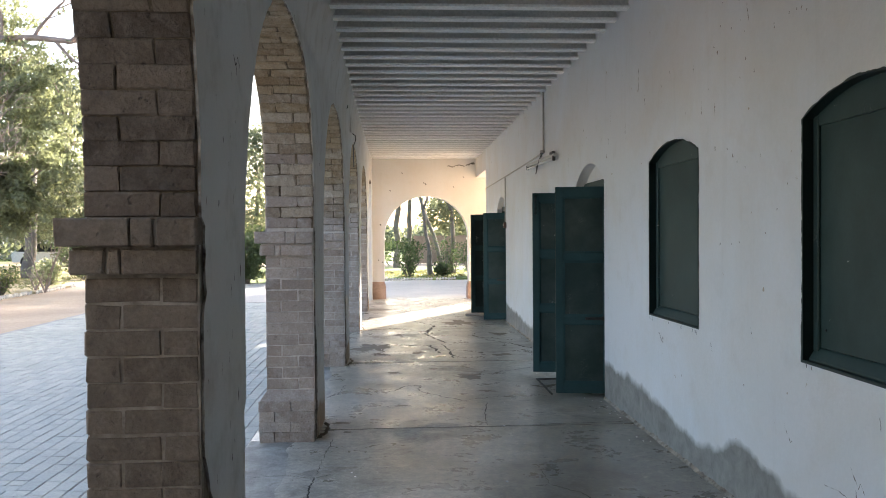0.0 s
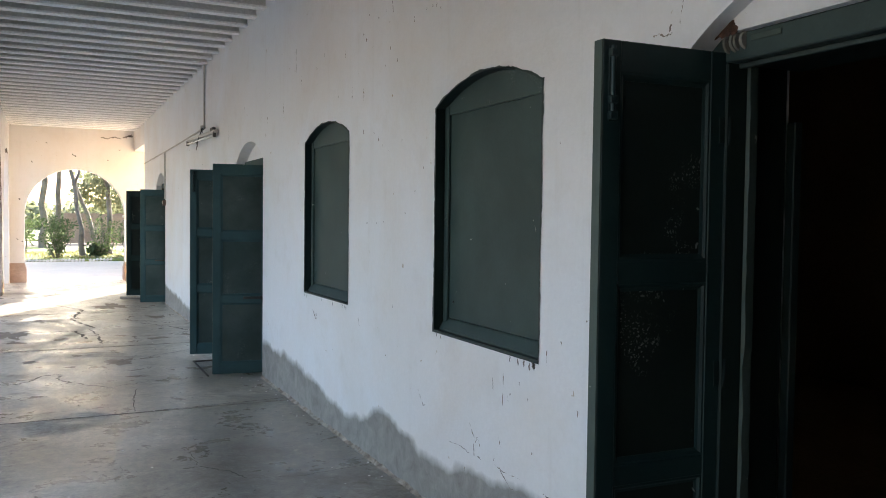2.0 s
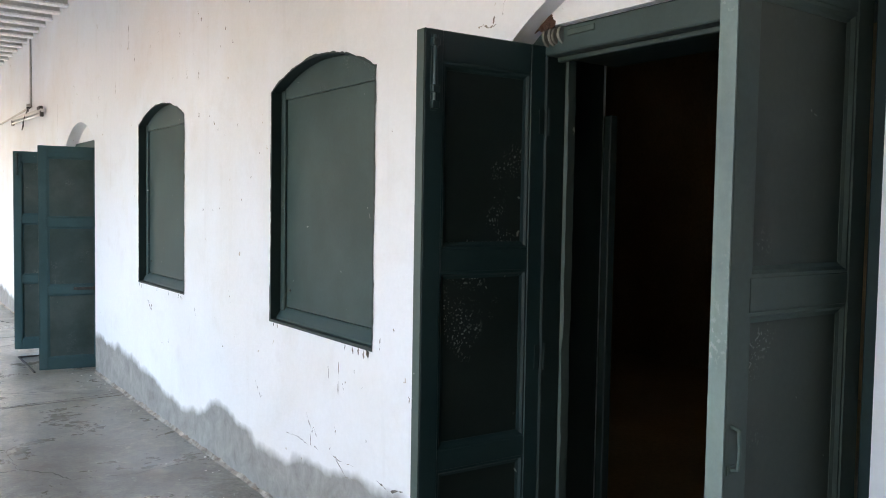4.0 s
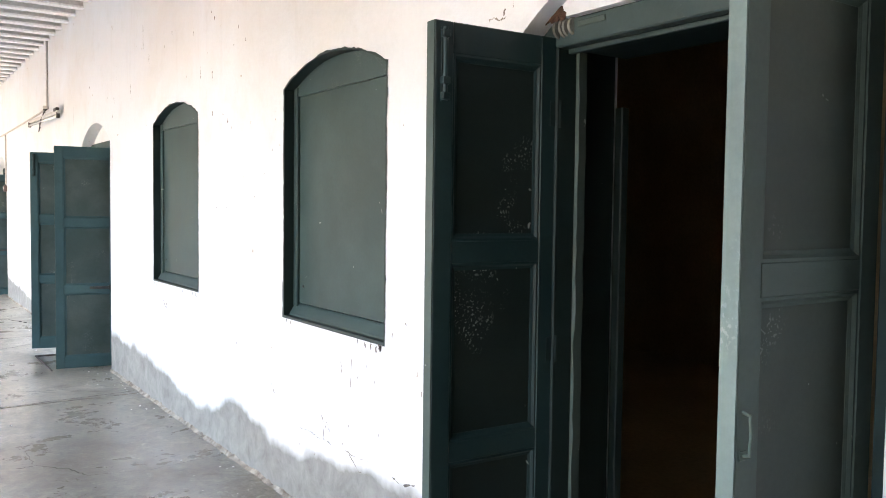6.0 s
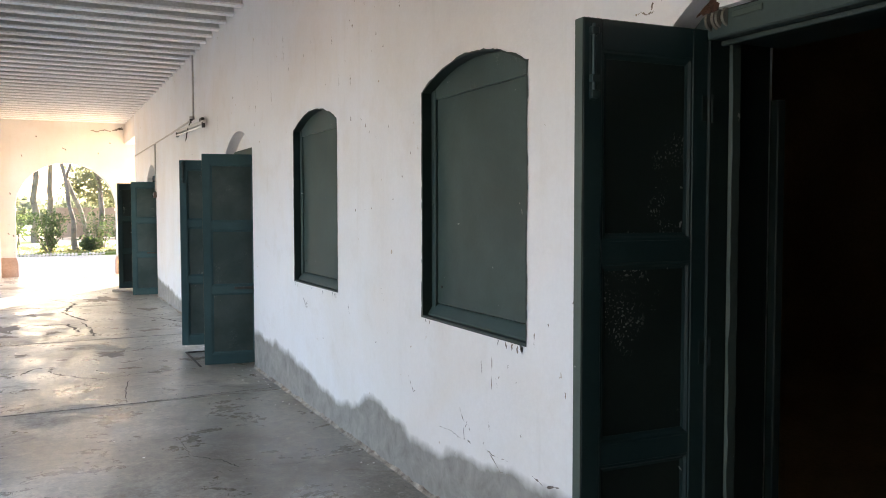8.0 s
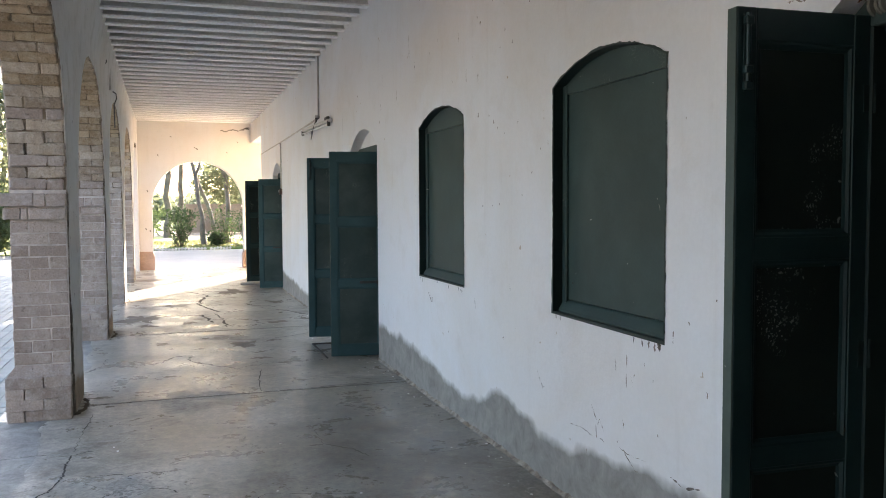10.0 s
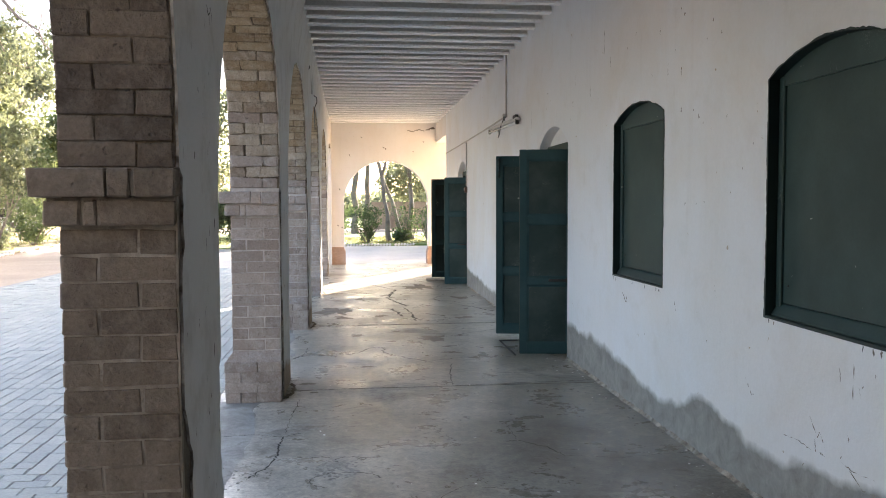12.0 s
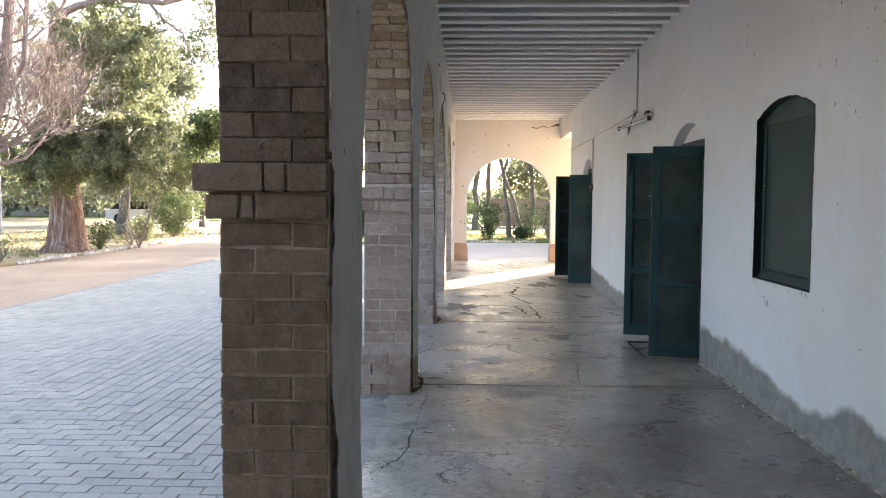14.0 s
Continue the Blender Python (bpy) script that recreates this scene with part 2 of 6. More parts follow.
def green_paint(name, c1, c2, worn=0.0, chips=(0.55, 0.57, 0.52), rough=(0.35, 0.55)):
    """Old enamel paint, dusty and chipped."""
    m = bpy.data.materials.new(name)
    n, l, b = links_of(m)
    pos = where(n)
    big = noise_node(n, l, pos, 2.2, 6.0, 0.6, 0.3)
    fine = noise_node(n, l, pos, 70.0, 4.0, 0.6)
    col = mix_node(n, l, ramp_node(n, l, big, 0.35, 0.68), c1, c2)
    if worn:
        zone = ramp_node(n, l, noise_node(n, l, pos, 3.6, 3.0, 0.5), 0.58, 0.68)
        dots = ramp_node(n, l, noise_node(n, l, pos, 120.0, 2.0, 0.5), 0.58, 0.62)
        col = mix_node(n, l, math_node(n, l, "MULTIPLY", math_node(n, l, "MULTIPLY", zone, dots), worn), col, chips)
    nick = ramp_node(n, l, noise_node(n, l, pos, 16.0, 3.0, 0.5, 0.5), 0.74, 0.76)
    col = mix_node(n, l, math_node(n, l, "MULTIPLY", nick, 0.6), col, chips)
    l.new(mix_node(n, l, 0.3, col, ramp_node(n, l, fine, 0.3, 0.7, (0.6, 0.6, 0.6), (1, 1, 1)), "MULTIPLY"), b.inputs["Base Color"])
    l.new(math_node(n, l, "MULTIPLY_ADD", big, rough[1] - rough[0], rough[0]), b.inputs["Roughness"])
    b.inputs["Specular IOR Level"].default_value = 0.35
    bump_node(n, l, b, math_node(n, l, "ADD", big, math_node(n, l, "MULTIPLY", fine, 0.3)), 0.15, 0.003)
    return m


TIDE = [(0.0, 0.30), (2.4, 0.33), (3.1, 0.375), (3.7, 0.335), (4.0, 0.30), (4.35, 0.25), (4.7, 0.285), (5.1, 0.325), (5.35, 0.28), (5.6, 0.20), (6.0, 0.20), (6.6, 0.28), (7.4, 0.33), (8.25, 0.34),
        (9.6, 0.22), (12.6, 0.20), (13.1, 0.20), (13.8, 0.26), (14.8, 0.31), (15.9, 0.36), (20.0, 0.30)]
M_WALL = limewash("limewash_room_wall", (0.81, 0.825, 0.84), (0.222, 0.214, 0.195), tide=TIDE)
M_ARCADE = limewash("limewash_arcade", (0.64, 0.63, 0.61), (0.27, 0.20, 0.135), stain=(0.20, 0.16, 0.11), grime=2.2)
M_END = limewash("limewash_end_wall", (0.755, 0.728, 0.70), (0.40, 0.24, 0.15), False)
M_DADO = surface("red_earth_dado", (0.31, 0.195, 0.145), (0.45, 0.315, 0.245), 2.0, 35, (0.75, 0.9), 0.3)
M_CEIL = surface("ceiling_limewash", (0.87, 0.85, 0.815), (0.91, 0.89, 0.855), 0.8, 40, (0.8, 0.9), 0.2)
# greyer than the joists: the shade between them is put into this colour
M_INFILL = surface("shade_grey_infill", (0.62, 0.60, 0.57), (0.72, 0.695, 0.66), 0.8, 40, (0.85, 0.95), 0.25)
M_FLOOR = screed("cement_screed")
M_SCALED = surface("scaled_screed", (0.13, 0.105, 0.078), (0.24, 0.205, 0.16), 5, 40, (0.6, 0.85), 0.6)
M_BORDER = surface("weathered_screed_edge", (0.21, 0.195, 0.168), (0.38, 0.36, 0.32), 4, 24, (0.6, 0.8), 0.9, 0.008, spots=(0.15, 0.135, 0.112))
M_CRACK = surface("crack_dirt", (0.035, 0.03, 0.025), (0.06, 0.05, 0.04), 5, 60, (0.9, 1.0), 0.3)
M_NICK = surface("bare_plaster_nick", (0.11, 0.096, 0.082), (0.34, 0.305, 0.262), 9, 80, (0.9, 1.0), 0.3)
M_BRICK = old_brick("limewashed_brick", (0.33, 0.262, 0.212), (0.50, 0.418, 0.352), (0.66, 0.60, 0.545), (0.235, 0.178, 0.13), 0.55, 0.7)
M_BRICK_MID = old_brick("streaked_brick", (0.29, 0.222, 0.155), (0.50, 0.412, 0.31), (0.66, 0.59, 0.495), (0.20, 0.143, 0.095), 0.6)
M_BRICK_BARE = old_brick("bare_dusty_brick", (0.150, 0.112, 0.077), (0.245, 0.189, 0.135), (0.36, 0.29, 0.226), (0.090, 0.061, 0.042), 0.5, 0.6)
# bare brick painted darker to stand for the shade under the near arch
M_BRICK_SHADED = old_brick("shaded_soffit_brick", (0.098, 0.071, 0.049), (0.205, 0.157, 0.112), (0.30, 0.24, 0.185), (0.062, 0.042, 0.029), 0.5, 0.8)
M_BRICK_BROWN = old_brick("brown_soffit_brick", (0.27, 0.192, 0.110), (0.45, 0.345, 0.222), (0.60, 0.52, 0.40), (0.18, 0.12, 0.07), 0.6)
M_MORTAR = surface("mortar", (0.40, 0.352, 0.30), (0.62, 0.565, 0.50), 4, 30, (0.9, 1.0), 0.8, 0.008)
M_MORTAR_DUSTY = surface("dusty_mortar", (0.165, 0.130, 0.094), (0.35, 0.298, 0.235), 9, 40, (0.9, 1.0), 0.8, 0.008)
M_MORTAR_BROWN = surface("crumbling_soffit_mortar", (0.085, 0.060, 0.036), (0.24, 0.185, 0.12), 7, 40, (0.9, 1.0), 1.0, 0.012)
M_RIM = surface("broken_plaster_edge", (0.10, 0.072, 0.048), (0.50, 0.46, 0.40), 9, 50, (0.9, 1.0), 0.8, 0.008)
M_DARK = surface("hollow_behind_plaster", (0.085, 0.065, 0.045), (0.17, 0.13, 0.09), 6, 60, (0.9, 1.0), 0.5)
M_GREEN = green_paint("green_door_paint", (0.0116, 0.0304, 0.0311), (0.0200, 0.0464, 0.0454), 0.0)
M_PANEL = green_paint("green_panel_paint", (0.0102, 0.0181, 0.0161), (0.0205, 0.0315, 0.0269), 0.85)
M_BOARD = green_paint("dusty_shutter_paint", (0.012, 0.037, 0.034), (0.041, 0.076, 0.070), 0.0, rough=(0.42, 0.62))
M_FRAME = green_paint("teal_window_paint", (0.024, 0.051, 0.049), (0.044, 0.082, 0.078), 0.15, rough=(0.36, 0.5))
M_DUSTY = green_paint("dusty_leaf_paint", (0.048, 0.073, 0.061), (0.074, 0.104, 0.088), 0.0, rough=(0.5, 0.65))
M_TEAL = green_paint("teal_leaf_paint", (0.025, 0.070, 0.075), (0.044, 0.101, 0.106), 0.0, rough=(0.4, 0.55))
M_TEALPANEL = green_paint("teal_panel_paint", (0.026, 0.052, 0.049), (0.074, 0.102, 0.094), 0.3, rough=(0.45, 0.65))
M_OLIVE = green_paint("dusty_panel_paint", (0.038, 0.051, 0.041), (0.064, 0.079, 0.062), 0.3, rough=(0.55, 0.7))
M_HEAD = green_paint("weathered_head_paint", (0.034, 0.058, 0.055), (0.056, 0.086, 0.080), 0.3, rough=(0.5, 0.65))
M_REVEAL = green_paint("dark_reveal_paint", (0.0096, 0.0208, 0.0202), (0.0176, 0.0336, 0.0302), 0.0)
M_EDGE = green_paint("pale_worn_paint", (0.1128, 0.1562, 0.1449), (0.1823, 0.2430, 0.2197), 0.25)
M_STEEL = surface("dark_steel", (0.05, 0.05, 0.05), (0.10, 0.09, 0.08), 8, 80, (0.4, 0.6), 0.2, metal=0.8)
M_PORCELAIN = surface("dusty_porcelain", (0.115, 0.112, 0.092), (0.25, 0.24, 0.205), 9, 60, (0.6, 0.8), 0.4)
M_RAW = surface("broken_brick", (0.030, 0.014, 0.009), (0.105, 0.052, 0.030), 14, 60, (0.9, 1.0), 0.8, 0.01)
M_CONDUIT = surface("painted_conduit", (0.40, 0.38, 0.35), (0.52, 0.50, 0.46), 5, 50, (0.5, 0.7), 0.2)
M_TUBE = surface("unlit_glass_tube", (0.72, 0.72, 0.70), (0.80, 0.80, 0.78), 3, 30, (0.12, 0.2), 0.05)
M_TIN = surface("dusty_white_tin", (0.45, 0.44, 0.41), (0.60, 0.58, 0.54), 6, 60, (0.4, 0.6), 0.15)
M_BROWN = surface("brown_bakelite", (0.11, 0.065, 0.05), (0.16, 0.105, 0.08), 9, 60, (0.4, 0.6), 0.1)
M_ROOM = surface("unlit_room_plaster", (0.40, 0.305, 0.185), (0.49, 0.38, 0.24), 1.2, 30, (0.8, 0.95), 0.3)
M_OUTER = surface("outer_brickwork", (0.33, 0.24, 0.18), (0.42, 0.32, 0.24), 2.2, 20, (0.85, 0.95), 0.5)
# dark so that the added south wall returns little light
M_SOUTH = surface("dark_light_block", (0.07, 0.068, 0.065), (0.11, 0.105, 0.10), 0.8, 18, (0.85, 0.95), 0.4)
M_PAVER = surface("grey_paver", (0.340, 0.350, 0.318), (0.415, 0.425, 0.388), 0.6, 40, (0.65, 0.85), 0.4, per=0.10, spots=(0.27, 0.265, 0.245))
M_JOINT = surface("paver_sand_joint", (0.27, 0.262, 0.245), (0.35, 0.34, 0.318), 3, 60, (0.9, 1.0), 0.4)
M_APRON = surface("pale_worn_concrete", (0.42, 0.375, 0.315), (0.52, 0.47, 0.40), 0.5, 25, (0.7, 0.9), 0.3, spots=(0.37, 0.33, 0.28))
M_DIRT = surface("packed_earth", (0.35, 0.262, 0.185), (0.46, 0.36, 0.265), 0.35, 14, (0.85, 1.0), 0.5, 0.02)
M_LAWN = surface("dry_lawn", (0.24, 0.190, 0.095), (0.45, 0.355, 0.21), 0.45, 9, (0.85, 1.0), 0.9, 0.04)
M_TURF = surface("green_turf", (0.08, 0.13, 0.025), (0.22, 0.26, 0.07), 0.6, 9, (0.85, 1.0), 0.9, 0.04)
M_BLADE = leafy("grass_blades", (0.13, 0.125, 0.05), (0.30, 0.255, 0.12), (0.34, 0.33, 0.13))
M_EDGING = surface("whitewashed_edging_brick", (0.46, 0.43, 0.39), (0.68, 0.65, 0.60), 5, 30, (0.8, 0.95), 0.4, per=0.2)
M_BARK = surface("flaking_bark", (0.075, 0.051, 0.041), (0.30, 0.238, 0.208), 3.4, 14, (0.85, 1.0), 1.0, 0.05)
n, l, b = links_of(M_BARK)
stretch = n.new("ShaderNodeMapping")
stretch.inputs["Scale"].default_value = (5.0, 5.0, 0.9)
l.new(where(n), stretch.inputs[0])
flake = noise_node(n, l, stretch.outputs[0], 1.6, 7.0, 0.7, 0.6)
bark = mix_node(n, l, ramp_node(n, l, flake, 0.34, 0.52), (0.12, 0.060, 0.042), (0.30, 0.185, 0.135))
bark = mix_node(n, l, ramp_node(n, l, flake, 0.52, 0.66), bark, (0.50, 0.43, 0.38))
l.new(bark, b.inputs["Base Color"])
M_BARK2 = surface("grey_bark", (0.10, 0.083, 0.068), (0.19, 0.165, 0.14), 2.0, 16, (0.85, 1.0), 0.9, 0.03)
M_BARK3 = surface("dusty_bark", (0.11, 0.092, 0.076), (0.21, 0.182, 0.155), 2.0, 16, (0.85, 1.0), 0.7, 0.03)
M_TWIG = surface("bare_twig_bark", (0.19, 0.140, 0.118), (0.33, 0.258, 0.222), 3.0, 20, (0.8, 0.95), 0.5)
M_LEAF = leafy("olive_leaf", (0.066, 0.079, 0.045), (0.235, 0.245, 0.150), (0.40, 0.43, 0.21), 0.36)
M_LEAF2 = leafy("fresh_leaf", (0.05, 0.070, 0.030), (0.12, 0.145, 0.062), (0.22, 0.27, 0.095))
M_LEAF3 = leafy("dark_leaf", (0.035, 0.058, 0.03), (0.085, 0.108, 0.058), (0.19, 0.215, 0.10))
M_LEAF4 = leafy("far_leaf", (0.075, 0.088, 0.055), (0.165, 0.18, 0.115), (0.24, 0.26, 0.14))
M_LEAF5 = leafy("shrub_leaf", (0.030, 0.052, 0.026), (0.070, 0.100, 0.048), (0.10, 0.14, 0.05), 0.8)
M_MUD = surface("mud_brick", (0.22, 0.155, 0.115), (0.31, 0.23, 0.175), 1.2, 10, (0.9, 1.0), 0.7, 0.02)
M_HOUSE = surface("grey_plaster", (0.34, 0.33, 0.32), (0.44, 0.42, 0.40), 0.5, 12, (0.85, 0.95), 0.3)
M_CARBODY = surface("pale_car_paint", (0.62, 0.62, 0.62), (0.68, 0.68, 0.68), 0.6, 9, (0.2, 0.3), 0.05)
M_GLASS = surface("dark_car_glass", (0.02, 0.022, 0.025), (0.03, 0.032, 0.035), 1, 9, (0.05, 0.1), 0.02)
M_TYRE = surface("tyre_rubber", (0.02, 0.02, 0.02), (0.035, 0.035, 0.035), 4, 40, (0.8, 0.95), 0.3)


# ---- mesh helpers ----
def part(name, bm, material, parent=None, label="", smooth=False):
    """Links a bmesh as one mesh object, under parent if given."""
    me = bpy.data.meshes.new(name)
    bmesh.ops.recalc_face_normals(bm, faces=bm.faces)
    bm.to_mesh(me)
    bm.free()
    for m in material if isinstance(material, (list, tuple)) else [material]:
        me.materials.append(m)
    if smooth:
        me.polygons.foreach_set("use_smooth", [True] * len(me.polygons))
    ob = new(name, me)
    ob.parent = parent
    if label:
        ob["label"] = label
    return ob


def mesh_part(name, verts, faces, material, parent=None, label="", smooth=False):
    me = bpy.data.meshes.new(name)
    me.from_pydata(verts, [], faces)
    me.materials.append(material)
    if smooth:
        me.polygons.foreach_set("use_smooth", [True] * len(me.polygons))
    me.update()
    ob = new(name, me)
    ob.parent = parent
    if label:
        ob["label"] = label
    return ob


def anchor(name, x=0, y=0, z=0, rz=0):
    ob = new(name)
    ob.empty_display_size = 0.2
    ob.matrix_world = pose(x, y, z, 0, 0, rz)
    return ob


def box(bm, x0, x1, y0, y1, z0, z1, m=None, bevel=0.0):
    vs = [bm.verts.new((x, y, z)) for x in (x0, x1) for y in (y0, y1) for z in (z0, z1)]
    fs = [bm.faces.new([vs[i] for i in q]) for q in ((0, 1, 3, 2), (4, 6, 7, 5), (0, 4, 5, 1), (2, 3, 7, 6), (0, 2, 6, 4), (1, 5, 7, 3))]
    if bevel:
        r = bmesh.ops.bevel(bm, geom=list({e for f in fs for e in f.edges}), offset=bevel, segments=1, affect="EDGES")
        vs = list({v for v in bm.verts if v.is_valid and v in set(r["verts"])}) or [v for v in vs if v.is_valid]
    if m is not None:
        bmesh.ops.transform(bm, matrix=m, verts=vs)
    return bm


def box_bm(*a, **k):
    return box(bmesh.new(), *a, **k)


def prism(bm, pts, lo, hi, axis="x"):
    """A plain polygon, pulled from lo to hi along an axis; pts are the other two coordinates."""
    def at(p, q):
        return {"x": (q, p[0], p[1]), "y": (p[0], q, p[1]), "z": (p[0], p[1], q)}[axis]
    a = [bm.verts.new(at(p, lo)) for p in pts]
    b = [bm.verts.new(at(p, hi)) for p in pts]
    bm.faces.new(a)
    bm.faces.new(b[::-1])
    for i in range(len(a)):
        j = (i + 1) % len(a)
        bm.faces.new((a[i], b[i], b[j], a[j]))
    return bm


def tube(bm, pts, radii, sides=8, cap=True):
    """A round, tapering pipe through points."""
    pts = [Vector(p) for p in pts]
    if isinstance(radii, (int, float)):
        radii = [radii] * len(pts)
    rings, side = [], None
    for i, p in enumerate(pts):
        d = (pts[min(i + 1, len(pts) - 1)] - pts[max(i - 1, 0)]).normalized()
        if side is None:
            side = d.orthogonal().normalized()
        side = (side - d * side.dot(d)).normalized()
        up = d.cross(side)
        rings.append([bm.verts.new(p + radii[i] * (math.cos(a) * side + math.sin(a) * up)) for a in (2 * math.pi * k / sides for k in range(sides))])
    for a, b in zip(rings, rings[1:]):
        for k in range(sides):
            bm.faces.new((a[k], a[(k + 1) % sides], b[(k + 1) % sides], b[k]))
    if cap:
        bm.faces.new(rings[0][::-1])
        bm.faces.new(rings[-1])
    return bm


def lathe(bm, profile, m, sides=16):
    """Turns (radius, height) pairs round the local z axis."""
    rings = [[bm.verts.new(m @ Vector((r * math.cos(a), r * math.sin(a), z))) for a in (2 * math.pi * k / sides for k in range(sides))] for r, z in profile]
    for a, b in zip(rings, rings[1:]):
        for k in range(sides):
            bm.faces.new((a[k], a[(k + 1) % sides], b[(k + 1) % sides], b[k]))
    bm.faces.new(rings[0][::-1])
    bm.faces.new(rings[-1])
    return bm


def arc(c, z, r, a0, a1, steps):
    """Points of an arc in (y, z), angles in degrees from +y."""
    return [(c + r * math.cos(radians(a0 + (a1 - a0) * k / steps)), z + r * math.sin(radians(a0 + (a1 - a0) * k / steps))) for k in range(steps + 1)]


def segment_arch(y0, y1, spring, rise, steps=60):
    """The curve of a flat arch from y1 to y0."""
    half = (y1 - y0) / 2
    r = (half * half + rise * rise) / (2 * rise)
    a = math.degrees(math.asin(half / r))
    return arc((y0 + y1) / 2, spring + rise - r, r, 90 - a, 90 + a, steps)


# ---- ground and yard ----
bm = bmesh.new()
bmesh.ops.create_grid(bm, x_segments=2, y_segments=2, size=900)
bmesh.ops.translate(bm, verts=bm.verts, vec=(0, 0, GROUND - 0.03))
tagged(part("ground", bm, M_DIRT), "pale packed earth yard reaching to the far trees", "ground", kind="structure")


def sheet(name, pts, z, thick, material, label, category="ground"):
    ob = part(name, prism(bmesh.new(), pts, z - thick, z, "z"), material)
    return tagged(ob, label, category, kind="structure")


sheet("apron", [(-7.0, 21.9), (9.0, 21.9), (9.0, 32.2), (-0.6, 31.9), (-7.0, 30.5)], GROUND + 0.004, 0.03, M_APRON, "pale worn concrete apron beyond the end arch", "pavement")
sheet("lawn_left", [(-11.18, 9.0), (-11.2, 26.5), (-11.8, 36.0), (-20.0, 62.0), (-75.0, 62.0), (-75.0, 9.0)], GROUND + 0.03, 0.08, M_LAWN, "dry patchy lawn under the big tree", "lawn")
sheet("lawn_ahead", [(-8.2, 29.6), (-0.4, 32.4), (9.5, 33.2), (9.5, 46.0), (-12.0, 46.0)], GROUND + 0.03, 0.08, M_TURF, "sunlit green lawn beyond the apron", "lawn")
sheet("field", [(-40.0, 64.0), (30.0, 52.0), (60.0, 140.0), (-60.0, 140.0)], GROUND + 0.02, 0.06, M_TURF, "bright green field far behind the garden", "field")

# ---- floor of the corridor ----
floor_ob = part("floor", box_bm(-1.06, 2.6, BACK_Y, END_Y + END_T + 0.1, GROUND - 0.2, -0.012), M_CRACK)
tagged(floor_ob, "worn grey cement screed floor with cracks and slab joints", "floor", kind="structure")
JOINTS = [BACK_Y, -0.2, 3.45, 7.19, 10.77, 14.45, 18.10, END_Y + END_T + 0.1]


def wavy_line(x0, x1, y, step, amp, seed):
    n = max(2, int((x1 - x0) / step))
    return [(x0 + (x1 - x0) * k / n, y + amp * noise.noise((k * 0.37 + seed, seed * 1.7, 0.3))) for k in range(n + 1)]


for k, (a, b) in enumerate(zip(JOINTS, JOINTS[1:])):
    low, high = wavy_line(-1.06, WALL_X + 0.1, a + 0.009, 0.05, 0.012, k), wavy_line(-1.06, WALL_X + 0.1, b - 0.009, 0.05, 0.012, k + 40)
    part("slab", prism(bmesh.new(), low + high[::-1], -0.05, 0.0, "z"), M_FLOOR, floor_ob)


def crack(name, pts, width, parent, normal, rng, jag=0.03, steps=10, material=None, broken=False):
    """A thin uneven strip of dirt along a broken line, lying just proud of a surface."""
    line = []
    for p, q in zip(pts, pts[1:]):
        for k in range(steps):
            line.append(Vector(p).lerp(Vector(q), k / steps) + Vector([rng.uniform(-jag, jag) for _ in range(3)]))
    line.append(Vector(pts[-1]))
    n = Vector(normal)
    base = Vector(pts[0]).dot(n)
    verts, faces = [], []
    for i, p in enumerate(line):
        p = p - n * (p.dot(n) - base)
        d = (line[min(i + 1, len(line) - 1)] - line[max(i - 1, 0)]).normalized()
        s = d.cross(n)
        s = s.normalized() if s.length > 1e-4 else Vector((0, 0, 1))
        w = width * (max(0.02, rng.uniform(-0.7, 1.5)) if broken else rng.uniform(0.25, 1.0)) * (0.25 if i in (0, len(line) - 1) else 1)
        verts += [p + s * w / 2 + n * 0.0012, p - s * w / 2 + n * 0.0012]
        if i:
            faces.append((2 * i - 2, 2 * i - 1, 2 * i + 1, 2 * i))
    return mesh_part(name, verts, faces, material or M_CRACK, parent)


